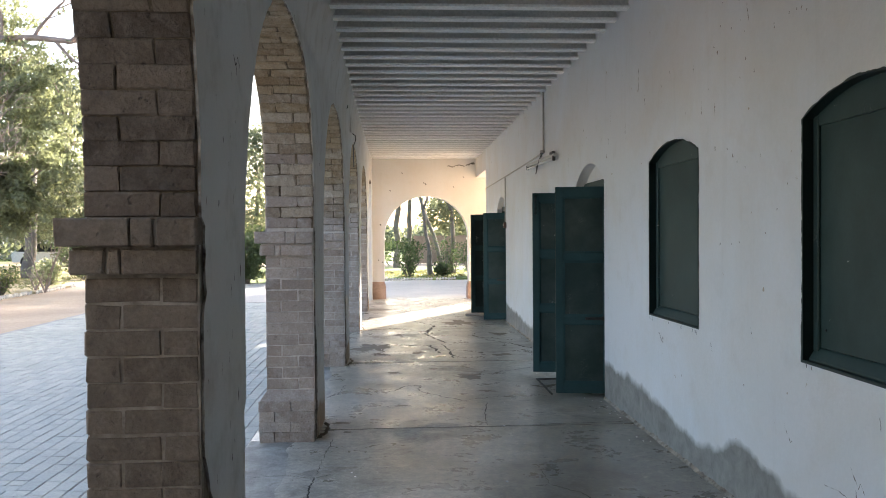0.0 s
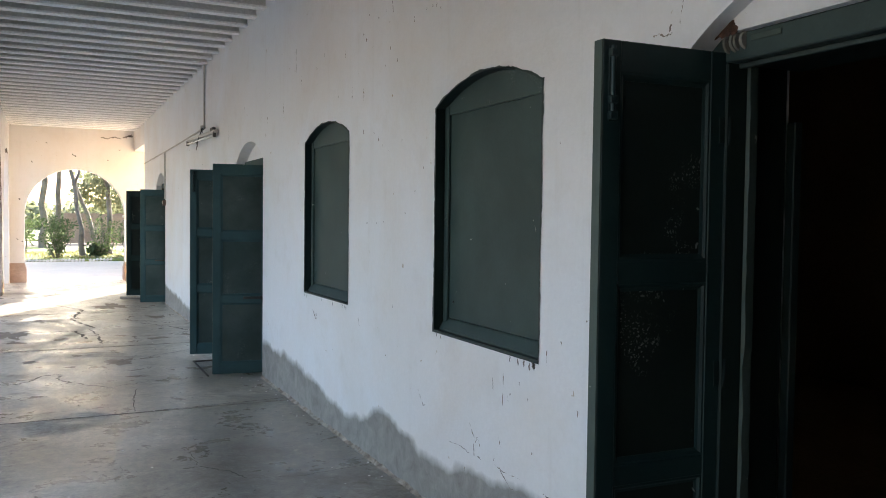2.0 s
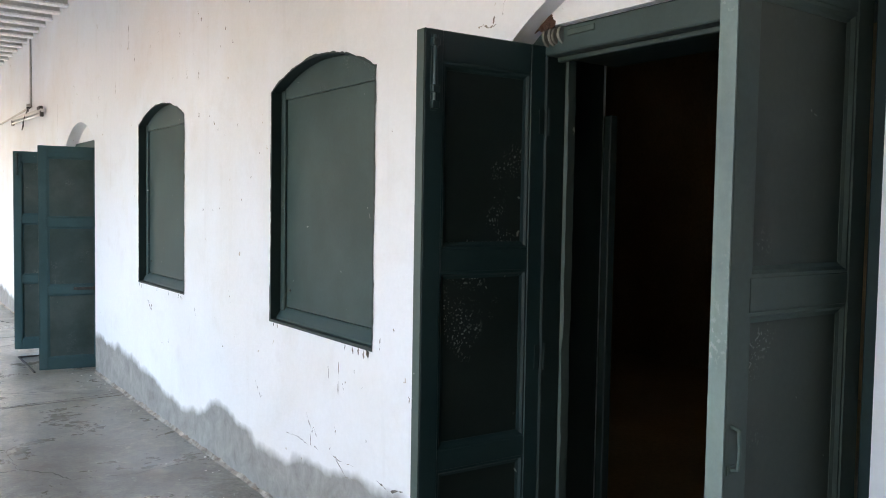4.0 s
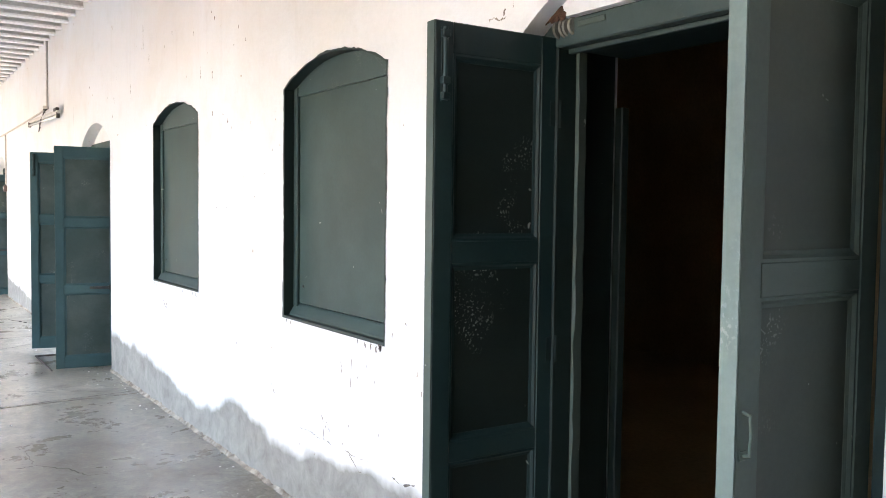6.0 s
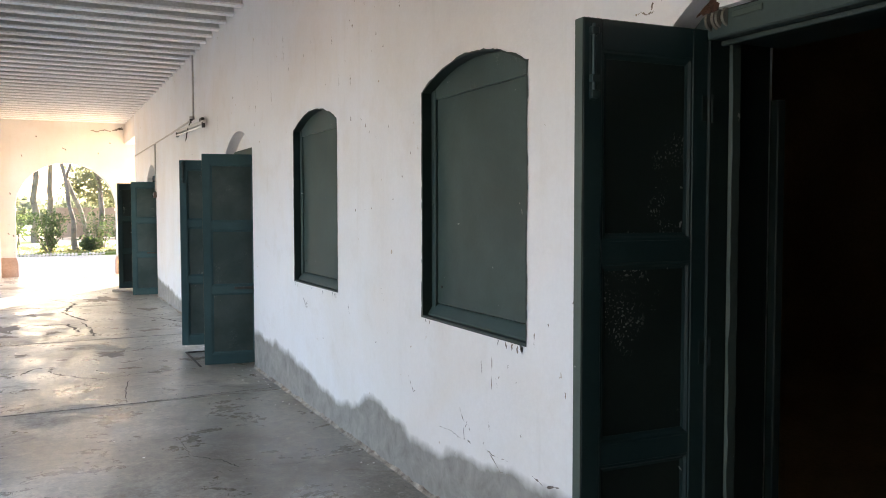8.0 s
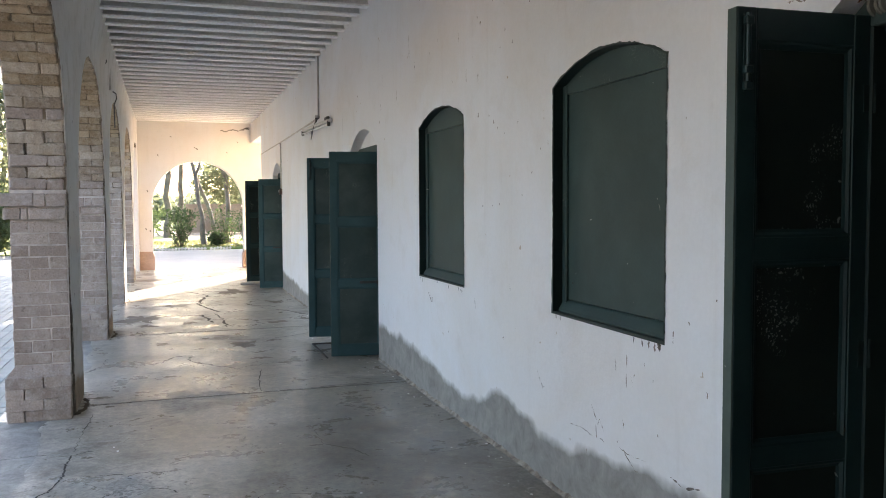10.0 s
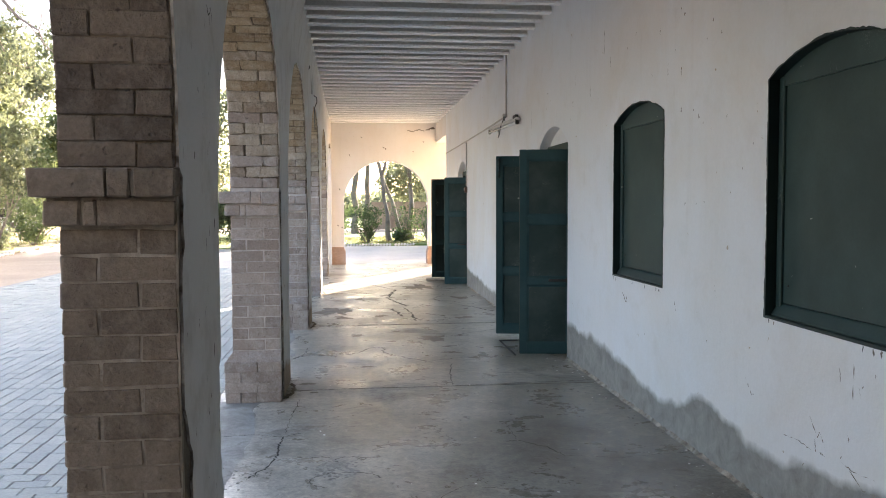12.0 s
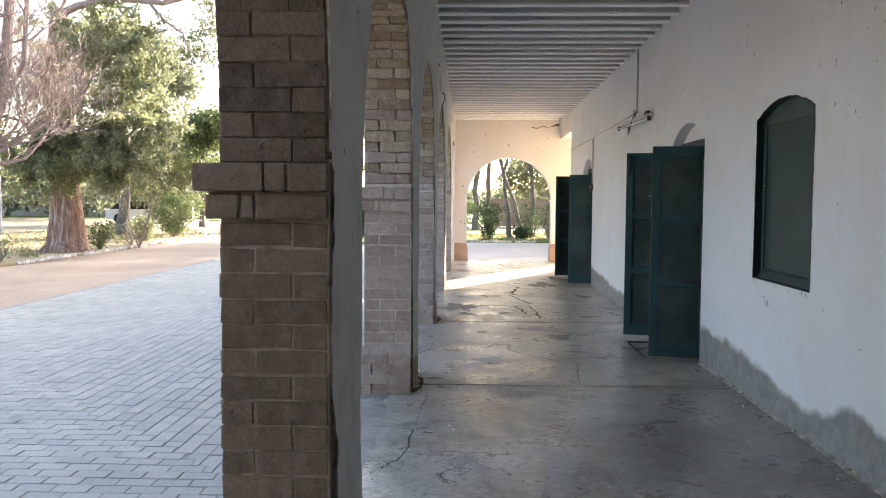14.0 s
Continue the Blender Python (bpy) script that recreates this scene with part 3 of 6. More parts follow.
rng = random.Random(4)
for pts, w in [
    ([(-0.9, 5.86), (-0.68, 5.90), (-0.48, 5.82), (-0.34, 5.89)], 0.010), ([(-0.46, 5.83), (-0.48, 5.60), (-0.47, 5.40), (-0.51, 5.18), (-0.60, 5.0)], 0.016),
    ([(-0.42, 6.9), (-0.45, 6.4), (-0.46, 5.9)], 0.006), ([(-0.30, 5.36), (-0.13, 5.35)], 0.010), ([(-0.9, 5.3), (-0.75, 5.2)], 0.008),
    ([(-0.62, 8.55), (-0.51, 8.72), (-0.01, 8.76), (0.19, 9.09), (0.32, 9.13)], 0.018), ([(-0.51, 8.72), (-0.46, 9.2)], 0.008),
    ([(0.32, 9.13), (0.30, 8.85), (0.41, 8.62), (0.74, 8.26)], 0.017), ([(0.74, 8.30), (1.08, 8.46), (1.39, 8.56)], 0.007), ([(0.83, 7.22), (0.86, 7.7), (0.93, 8.18)], 0.011),
    ([(0.74, 14.95), (0.62, 14.3), (0.53, 13.74), (0.66, 13.1), (0.78, 12.6)], 0.042), ([(0.30, 15.9), (0.74, 14.95)], 0.02),
    ([(0.05, 12.42), (0.28, 12.34), (0.55, 12.33), (0.66, 11.49)], 0.036), ([(0.80, 11.75), (0.81, 11.02)], 0.036), ([(0.72, 12.45), (0.80, 11.75)], 0.018), ([(1.74, 12.48), (1.96, 11.84)], 0.03),
    ([(0.95, 5.55), (1.05, 5.56), (1.20, 5.40), (1.27, 5.21)], 0.010), ([(1.04, 5.87), (1.05, 5.56)], 0.007), ([(1.27, 5.21), (1.6, 5.13), (2.05, 5.2)], 0.005),
    ([(0.1, 17.5), (0.6, 18.2), (1.2, 18.6)], 0.02), ([(-0.2, 19.3), (0.5, 19.6), (0.9, 20.2)], 0.02), ([(1.2, 9.9), (1.7, 10.2), (2.0, 10.1)], 0.012),
    ([(0.2, 4.3), (0.6, 4.75), (1.05, 4.6)], 0.006), ([(1.35, 13.0), (1.75, 12.4)], 0.014), ([(-0.55, 14.2), (0.0, 14.6), (0.3, 14.4)], 0.02),
]:
    crack("crack", [(x, y, 0.0) for x, y in pts], w * (1.0 if pts[0][1] < 7.5 else 1.45), floor_ob, (0, 0, 1), rng, 0.009 if pts[0][1] < 7.5 else 0.025)
# slab joints broken open in places
for y, w in ((7.19, 0.017), (10.73, 0.022)):
    crack("crack", [(-0.54, y - 0.03, 0.0), (0.2, y, 0.0), (0.85, y, 0.0), (1.45, y + 0.05, 0.0), (2.06, y + 0.09, 0.0)], w, floor_ob, (0, 0, 1), rng, 0.006, 16)
# dark patches where the polished skin has scaled away
for cx, cy, rx, ry in [(-0.23, 12.15, 0.38, 0.55), (0.92, 9.68, 0.28, 0.26), (1.17, 15.4, 0.26, 0.5), (0.05, 9.95, 0.10, 0.10), (-0.15, 11.5, 0.16, 0.14), (0.5, 10.2, 0.07, 0.09), (-0.38, 7.42, 0.14, 0.05),
                       (0.12, 8.1, 0.08, 0.05), (0.35, 11.6, 0.1, 0.12), (1.45, 11.3, 0.16, 0.12), (-0.3, 16.2, 0.3, 0.4), (0.42, 9.5, 0.09, 0.05), (1.72, 13.6, 0.2, 0.3), (0.1, 13.6, 0.12, 0.2), (1.0, 8.75, 0.1, 0.07)]:
    vs = [(cx, cy, 0.0007)]
    n = 44
    for k in range(n):
        a = 2 * math.pi * k / n
        q = 0.72 + 0.75 * noise.noise((math.cos(a) * 1.3 + cx * 3, math.sin(a) * 1.3, cy)) + 0.45 * noise.noise((math.cos(a) * 4 + cx, math.sin(a) * 4, cy + 5)) + 0.18 * noise.noise((math.cos(a) * 11, math.sin(a) * 11, cy))
        vs.append((cx + rx * q * math.cos(a), cy + ry * q * math.sin(a), 0.0007))
    mesh_part("scaled_patch", vs, [(0, k + 1, (k + 1) % n + 1) for k in range(n)], M_SCALED, floor_ob, "dull brown patch where the screed has scaled")
# weathered outer edge of the screed under each arch
for y0 in PIERS[:-1]:
    ys = np.linspace(y0 + PIER_D - 0.02, y0 + BAY + 0.02, 50)
    vs = [(-1.055, y, 0.0007) for y in ys] + [(-0.68 + 0.16 * noise.noise((y * 1.3, 2, 5)) + 0.025 * noise.noise((y * 6, 4, 1)), y, 0.0007) for y in ys]
    mesh_part("worn_edge", vs, [(k, k + 50, k + 51, k + 1) for k in range(49)], M_BORDER, floor_ob, "dull grey weathered edge of the screed")
# round scars and scaled spots in the screed
for cx, cy, r in [(-0.02, 5.28, 0.075), (0.10, 8.05, 0.09), (-0.05, 4.92, 0.16)]:
    ring = [(cx + r * math.cos(a) * 1.25, cy + r * math.sin(a) * 0.8, 0.0) for a in [0.35 * k for k in range(13)]]
    crack("crack", ring, 0.010, floor_ob, (0, 0, 1), rng, 0.006, 3)
# pale scratches and flakes left on the polish
for pts, w in (([(1.0, 5.86), (1.02, 5.70), (1.055, 5.555), (1.15, 5.34), (1.3, 5.22)], 0.016), ([(0.93, 5.72), (1.03, 5.78)], 0.02), ([(1.236, 7.72), (1.4, 7.66), (1.62, 7.60)], 0.03), ([(1.3, 7.60), (1.5, 7.56)], 0.022), ([(1.66, 7.50), (1.85, 7.42)], 0.02),
               ([(0.55, 5.1), (0.8, 5.02), (1.0, 5.06)], 0.012), ([(0.25, 4.72), (0.5, 4.66), (0.62, 4.74)], 0.014), ([(1.25, 4.9), (1.42, 4.78), (1.5, 4.82)], 0.016)):
    crack("scuff", [(x, y, 0.0) for x, y in pts], w, floor_ob, (0, 0, 1), rng, 0.014, 9, M_BORDER)
# bare aggregate where the skin is gone
g = random.Random(12)
bm = bmesh.new()
for k in range(230):
    a, q = g.uniform(0, 2 * math.pi), g.random() ** 0.6
    cx, cy, s = (-0.10, 5.12, 1.0) if k % 4 else (-0.62, 5.05, 1.3)
    x, y, z = cx + 0.13 * s * q * math.cos(a), cy + 0.19 * s * q * math.sin(a), g.uniform(0.003, 0.009)
    q = bmesh.ops.create_icosphere(bm, subdivisions=1, radius=z)
    for v in q["verts"]:
        v.co = Vector((v.co.x * 1.4, v.co.y * 1.3, v.co.z * 0.28)) + Vector((x, y, 0.0008))
ob = part("aggregate", bm, M_BORDER, floor_ob, "rough bare aggregate in the scaled screed")
ob["kind"] = "stuff"
# the hollow at the foot of the middle door
part("threshold", box_bm(1.60, 1.62, 8.48, 9.38, 0.0, 0.012, bevel=0.004), M_CRACK, floor_ob)
part("threshold", box_bm(1.60, 2.05, 9.34, 9.37, 0.0, 0.014, bevel=0.004), M_CRACK, floor_ob)
part("threshold", box_bm(1.42, 2.05, 16.62, 16.68, 0.0, 0.05, bevel=0.01), M_APRON, floor_ob)

# ---- room wall with its doors and windows ----
DOORS = [(1.20, 2.43), (8.25, 9.52), (15.48, 16.75)]
WINDOWS = [(3.305, 4.353), (5.757, 6.823)]
DOOR_SPRING, DOOR_RISE = 2.11, 0.21
SILL, WIN_SPRING, WIN_RISE = 0.955, 2.142, 0.118


def rough_edge(pts, amp, seed):
    return [(a + amp * noise.noise((a * 9, b * 9, seed)), b + amp * noise.noise((a * 9, b * 9, seed + 7))) for a, b in pts]


bm = bmesh.new()
cuts = sorted([(a, b, 0.0, DOOR_SPRING, DOOR_RISE) for a, b in DOORS] + [(a, b, SILL, WIN_SPRING, WIN_RISE) for a, b in WINDOWS])
left = BACK_Y
for a, b, z0, spring, rise in cuts:
    prism(bm, [(left, GROUND), (a, GROUND), (a, CEIL + 0.1), (left, CEIL + 0.1)], WALL_X, WALL_BACK)
    curve = segment_arch(a, b, spring, rise)
    prism(bm, [(a, CEIL + 0.1), (b, CEIL + 0.1)] + curve, WALL_X, WALL_BACK)
    if z0 > 0:
        prism(bm, [(a, GROUND), (b, GROUND), (b, z0), (a, z0)], WALL_X, WALL_BACK)
    left = b
prism(bm, [(left, GROUND), (WALL_END, GROUND), (WALL_END, CEIL + 0.1), (left, CEIL + 0.1)], WALL_X, WALL_BACK)
wall_east = tagged(part("wall_east", bm, M_WALL), "white limewashed wall, bare grey cement along its foot, nicked and stained", "wall", kind="structure")
# lintel beam past the end of the room wall
tagged(part("lintel_beam", box_bm(WALL_X, WALL_BACK, WALL_END, END_Y, 3.06, CEIL + 0.1), M_END), "limewashed lintel over the side passage", "beam", kind="structure")
# mortar fillet where wall meets floor
bm = bmesh.new()
segs = [(2.43, 8.25), (9.52, 15.48), (16.75, WALL_END), (BACK_Y, 1.20)]
for a, b in segs:
    n = int((b - a) / 0.03) + 1
    top, foot = [], []
    for k in range(n + 1):
        y = a + (b - a) * k / n
        top.append(bm.verts.new((WALL_X - 0.001, y, 0.020 + 0.020 * noise.noise((y * 5, 1, 0)) + 0.016 * noise.noise((y * 21, 3, 0)))))
        foot.append(bm.verts.new((WALL_X - 0.021 - 0.016 * noise.noise((y * 5, 4, 0)) - 0.006 * noise.noise((y * 22, 7, 0)), y, 0.001)))
    for k in range(n):
        bm.faces.new((top[k], top[k + 1], foot[k + 1], foot[k]))
tagged(part("skirting_fillet", bm, surface("crumbled_mortar", (0.16, 0.128, 0.10), (0.50, 0.44, 0.37), 11, 60, (0.9, 1.0), 0.9, 0.01)), "crumbling mortar fillet between wall and floor", "trim", kind="structure")

# nicks, nail holes and hairline cracks in the limewash
rng = random.Random(11)
FACE = (-1, 0, 0)
for pts, w in [
    ([(6.60, 0.845), (6.53, 0.79), (6.50, 0.765)], 0.008), ([(6.50, 0.82), (6.49, 0.76)], 0.014),
    ([(3.60, 0.86), (3.60, 0.70)], 0.006), ([(3.56, 0.76), (3.55, 0.72)], 0.012), ([(3.70, 0.82), (3.69, 0.76)], 0.004),
    ([(3.92, 0.55), (3.86, 0.47), (3.84, 0.50), (3.80, 0.44)], 0.006), ([(3.62, 0.40), (3.52, 0.345), (3.43, 0.35)], 0.004), ([(3.20, 0.31), (3.06, 0.28), (3.02, 0.295)], 0.004),
    ([(4.55, 0.60), (4.48, 0.52), (4.45, 0.53)], 0.008), ([(2.74, 0.30), (2.68, 0.285), (2.63, 0.268)], 0.006), ([(2.58, 0.26), (2.52, 0.24)], 0.007),
    ([(5.70, 2.45), (5.70, 2.36)], 0.008), ([(5.1, 3.0), (5.1, 2.93)], 0.01), ([(4.1, 2.72), (4.08, 2.70)], 0.018), ([(4.9, 2.5), (4.9, 2.48)], 0.016),
    ([(7.5, 2.55), (7.5, 2.42)], 0.010), ([(8.0, 2.75), (7.98, 2.60)], 0.012), ([(7.1, 2.95), (7.1, 2.75)], 0.009), ([(9.9, 2.6), (9.9, 2.2)], 0.006),
    ([(2.62, 1.27), (2.60, 1.25)], 0.012),
    ([(4.15, 0.40), (4.02, 0.412), (3.91, 0.398)], 0.004), ([(3.84, 0.41), (3.80, 0.40)], 0.012), ([(3.675, 0.415), (3.58, 0.40), (3.44, 0.412)], 0.005), ([(3.25, 0.402), (3.16, 0.385), (3.05, 0.415)], 0.009),
    ([(3.88, 0.46), (3.87, 0.40)], 0.006), ([(3.63, 0.55), (3.62, 0.50)], 0.010), ([(3.24, 1.01), (3.24, 0.95)], 0.006), ([(3.36, 0.945), (3.33, 0.925)], 0.024),
    ([(5.475, 2.40), (5.47, 2.32)], 0.013), ([(5.47, 2.13), (5.465, 2.10)], 0.016), ([(6.52, 2.71), (6.515, 2.69)], 0.018), ([(5.85, 2.72), (5.845, 2.66)], 0.009), ([(6.935, 2.70), (6.93, 2.62)], 0.010), ([(8.08, 2.49), (8.075, 2.43)], 0.014),
    ([(8.33, 2.515), (8.325, 2.495)], 0.018), ([(9.1, 2.70), (9.095, 2.68)], 0.02), ([(8.15, 2.36), (8.14, 2.31)], 0.02), ([(5.43, 2.72), (5.425, 2.69)], 0.016), ([(5.2, 2.06), (5.195, 2.03)], 0.012), ([(4.66, 2.71), (4.655, 2.66)], 0.010),
    ([(4.95, 1.05), (4.92, 0.98)], 0.006), ([(5.55, 0.90), (5.52, 0.83)], 0.006), ([(5.05, 0.72), (5.04, 0.70)], 0.018), ([(6.1, 0.60), (6.09, 0.58)], 0.018),
    ([(2.62, 2.185), (2.58, 2.19), (2.55, 2.175), (2.51, 2.18)], 0.006), ([(2.53, 2.18), (2.52, 2.21)], 0.007), ([(2.48, 2.20), (2.47, 2.25), (2.46, 2.28)], 0.004), ([(5.0, 2.9), (4.97, 2.78)], 0.007),
]:
    crack("crack", [(WALL_X, y, z) for y, z in pts], w, wall_east, FACE, rng, 0.003, 7, M_NICK, True)
for k in range(64):
    cy, cz = rng.choice(((4.1, 2.75), (5.2, 2.85), (5.9, 2.6), (7.4, 2.7), (3.1, 2.0), (4.6, 2.9), (3.6, 0.6), (9.0, 2.9), (11.5, 2.0), (5.05, 1.7), (2.75, 1.2)))
    y, z = cy + rng.gauss(0, 0.32), cz + rng.gauss(0, 0.22)
    if any(a - 0.05 < y < b + 0.05 for a, b in WINDOWS) and SILL - 0.03 < z < 2.32 or y < 2.5 or z > 3.4 or any(a - 0.05 < y < b + 0.05 for a, b in DOORS):
        continue
    crack("nick", [(WALL_X, y, z), (WALL_X, y + rng.uniform(-0.008, 0.008), z - rng.uniform(0.005, 0.014) * rng.choice((1, 1, 2)))], rng.uniform(0.005, 0.013), wall_east, FACE, rng, 0.004, 4, M_NICK)
# flaked paint and drips under the window sills
for a, b in WINDOWS:
    for k in range(7):
        y = a + (b - a) * rng.choice((rng.random(), rng.uniform(0, 0.12), rng.uniform(0.9, 1.02)))
        crack("nick", [(WALL_X, y, SILL - 0.012), (WALL_X, y + rng.uniform(-0.006, 0.006), SILL - rng.uniform(0.02, 0.055))], rng.uniform(0.006, 0.016), wall_east, FACE, rng, 0.005, 4, rng.choice((M_NICK, M_REVEAL)))

# rooms behind the wall, unlit
bm = bmesh.new()
for y in (-0.6, 7.4, 13.4, WALL_END - 0.3):
    box(bm, WALL_BACK, 7.2, y, y + 0.3, GROUND, CEIL + 0.1)
box(bm, 7.2, 7.5, -0.6, WALL_END, GROUND, CEIL + 0.1)
tagged(part("wall_rooms", bm, M_ROOM), "dim ochre plaster walls of the rooms behind the doors", "wall", kind="structure")
tagged(part("floor_rooms", box_bm(WALL_X + 0.1, 7.2, -0.6, WALL_END, GROUND - 0.1, -0.004), M_ROOM), "dusty cement floor of the rooms", "floor", kind="structure")

# ---- ceiling: slab on close-set ribs, and the roof over all ----
bm = bmesh.new()
webs = bmesh.new()
y = -2.14
while y < END_Y - 0.1:
    d, e = 0.006 * noise.noise((y, 0.2, 0.7)), 0.004 * noise.noise((y, 3.2, 0.7))
    prism(bm, [(y + d, CEIL + e + 0.020), (y + d + 0.006, CEIL + e), (y + d + 0.112, CEIL + e), (y + d + 0.118, CEIL + e + 0.018)], ARC_IN - 0.01, WALL_X + 0.01)
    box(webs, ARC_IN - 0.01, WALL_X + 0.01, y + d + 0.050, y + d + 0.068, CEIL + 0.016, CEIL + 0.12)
    y += 0.395
ceiling = tagged(part("ceiling", bm, M_CEIL), "white limewashed ceiling of close parallel iron joists", "ceiling", kind="structure")
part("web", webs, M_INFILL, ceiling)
part("infill", box_bm(ARC_OUT, 7.5, BACK_Y, END_Y + END_T, CEIL + 0.105, CEIL + 0.34), M_INFILL, ceiling, "infill between the joists, greyed for shade")
tagged(part("roof_parapet", box_bm(-1.15, 7.6, BACK_Y, END_Y + END_T, CEIL + 0.344, 4.35), M_OUTER), "flat brick roof with a low parapet", "roof", kind="structure")

# ---- end wall with its round arch ----
EC, ER, ESP = 0.825, 1.065, 1.535
bm = bmesh.new()
for a, b in ((-1.05, EC - ER), (EC + ER, 2.45)):
    box(bm, a, b, END_Y, END_Y + END_T, GROUND, ESP)
prism(bm, [(-1.05, ESP), (-1.05, CEIL + 0.1), (2.45, CEIL + 0.1), (2.45, ESP), (EC + ER, ESP)] + arc(EC, ESP, ER, 0, 180, 32)[1:], END_Y, END_Y + END_T, "y")
box(bm, -1.04, ARC_IN + 0.004, END_Y - 0.32, END_Y, GROUND, CEIL + 0.09)
wall_north = tagged(part("wall_north", bm, M_END), "cream limewashed end wall with a round arch", "wall", kind="structure")
for x0, x1, inner in ((-0.98, EC - ER, 1), (EC + ER, 2.44, -1)):
    bm = bmesh.new()
    lo, hi = (x0, x1 + 0.035) if inner > 0 else (x0 - 0.035, x1)
    prism(bm, [(lo, GROUND), (hi, GROUND), (hi, 0.30), (x1, 0.40), (x1, 0.44), (x0, 0.44), (x0, 0.40), (lo, 0.30)], END_Y - 0.03, END_Y + END_T + 0.03, "y")
    part("plinth", bm, M_DADO, wall_north, "earth-red painted plinth of the arch")
    edge = x1 if inner > 0 else x0
    part("impost", box_bm(edge - 0.03, edge + 0.03, END_Y - 0.012, END_Y + END_T + 0.012, 1.49, 1.55, bevel=0.01), M_END, wall_north)
rng = random.Random(5)
for x, z in [(-0.1, 2.75), (0.75, 2.95), (0.8, 2.92), (1.5, 2.85), (1.75, 3.1), (0.2, 3.2), (-0.35, 1.9), (-0.4, 1.0), (-0.3, 0.95)]:
    crack("nick", [(x, END_Y, z), (x + 0.03, END_Y, z - 0.04)], 0.03, wall_north, (0, -1, 0), rng, 0.008, 3)
for pts, w in (([(1.35, 3.36), (1.5, 3.33), (1.66, 3.38), (1.8, 3.34)], 0.03), ([(1.82, 3.36), (1.93, 3.40), (2.04, 3.46)], 0.05), ([(1.98, 3.42), (2.06, 3.40)], 0.06)):
    crack("stain", [(x, END_Y, z) for x, z in pts], w, wall_north, (0, -1, 0), rng, 0.012, 6, M_NICK)

# ---- arcade: core, plaster skin, brick jambs and soffits ----
CROWN = 2.95


def bow(c, grow_by, th):
    """A point of the hand-built arch at angle th: its far haunch is full, its near haunch slack."""
    co, si = math.cos(th), math.sin(th)
    n, z0 = (2.75, SPRING) if co > 0 else (2.0, 1.44)
    return (c + math.copysign((ARCH_R + grow_by) * abs(co) ** (2 / n), co), z0 + (CROWN + grow_by - z0) * max(si, 0.0) ** (2 / n))


def bow_line(c, grow_by, steps):
    """The arch from its far to its near springing, cut off at the springing line."""
    pts = [bow(c, grow_by, math.pi * (0.5 - 0.5 * math.cos(math.pi * k / steps))) for k in range(steps + 1)]
    return [p for p in pts if p[1] >= SPRING]


rng = random.Random(21)
core, skin = bmesh.new(), bmesh.new()
for n, y in enumerate(PIERS):
    a, b = y + 0.03, y + PIER_D - 0.03
    box(core, ARC_OUT + 0.02, ARC_IN - 0.011, a, b, GROUND, SPRING)
    c = y + PIER_D + ARCH_R
    prism(core, [(a, SPRING), (a, CEIL + 0.1), (a + BAY, CEIL + 0.1), (a + BAY, SPRING)] + bow_line(c, 0.03, 48) + [(b, SPRING)], ARC_OUT + 0.02, ARC_IN - 0.011)
    # plaster skin towards the corridor, its edges broken
    low, high = [], []
    for z in np.arange(0.0, SPRING, 0.045):
        w = noise.noise((z * 11, n * 3.7, 2))
        inset = 0.016 + 0.012 * w
        if z < 0.86:
            inset += 0.115 * min(1.0, (0.86 - z) / 0.12) * (0.8 + 0.6 * w)
        elif 1.33 < z:
            inset += 0.045 * min(1.0, (z - 1.33) / 0.06) * (0.8 + 0.5 * w)
        low.append((y + inset, z))
        w = noise.noise((z * 11, n * 3.7, 8))
        inset = 0.006 + 0.006 * w + (0.075 * (0.7 + 0.9 * w) if 0.40 < z < 0.88 else 0.0)
        high.append((y + PIER_D - inset, z))
    curve = [(p + 0.007 * noise.noise((p * 31, q * 31, n)), q + 0.007 * noise.noise((p * 31, q * 31, n + 5))) for p, q in rough_edge(bow_line(c, 0.003, 150), 0.011, 9.3 + n)]
    prism(skin, low + [(y + 0.004, SPRING), (y + 0.004, CEIL + 0.05), (y + BAY + 0.004, CEIL + 0.05), (y + BAY + 0.004, SPRING)] + curve[1:-1] + high[::-1], ARC_IN - 0.009, ARC_IN)
wall_west = tagged(part("wall_west", core, M_DARK), "brick arcade of round arches on square piers, plastered towards the corridor", "wall", kind="structure")
plaster = part("plaster", skin, (M_ARCADE, M_RIM), wall_west, "grey-white plaster skin with broken edges")
for p in plaster.data.polygons:
    p.material_index = 0 if abs(p.normal.x) > 0.7 else 1
# the plaster leans in towards the ceiling
ys = np.linspace(BACK_Y, END_Y - 0.01, 120)
bulge = bmesh.new()
rows = []
for y in ys:
    out = max(0.012, 0.115 - 0.0088 * (y - 7.0)) if y > 7.0 else 0.115
    rows.append([bulge.verts.new((ARC_IN + 0.0015 + out * q ** 1.6, y, 3.0 + (CEIL + 0.09 - 3.0) * q)) for q in (0.0, 0.2, 0.4, 0.6, 0.8, 1.0)])
for a, b in zip(rows, rows[1:]):
    for k in range(5):
        bulge.faces.new((a[k], a[k + 1], b[k + 1], b[k]))
part("plaster", bulge, M_ARCADE, wall_west, "plaster thickening towards the ceiling", True)
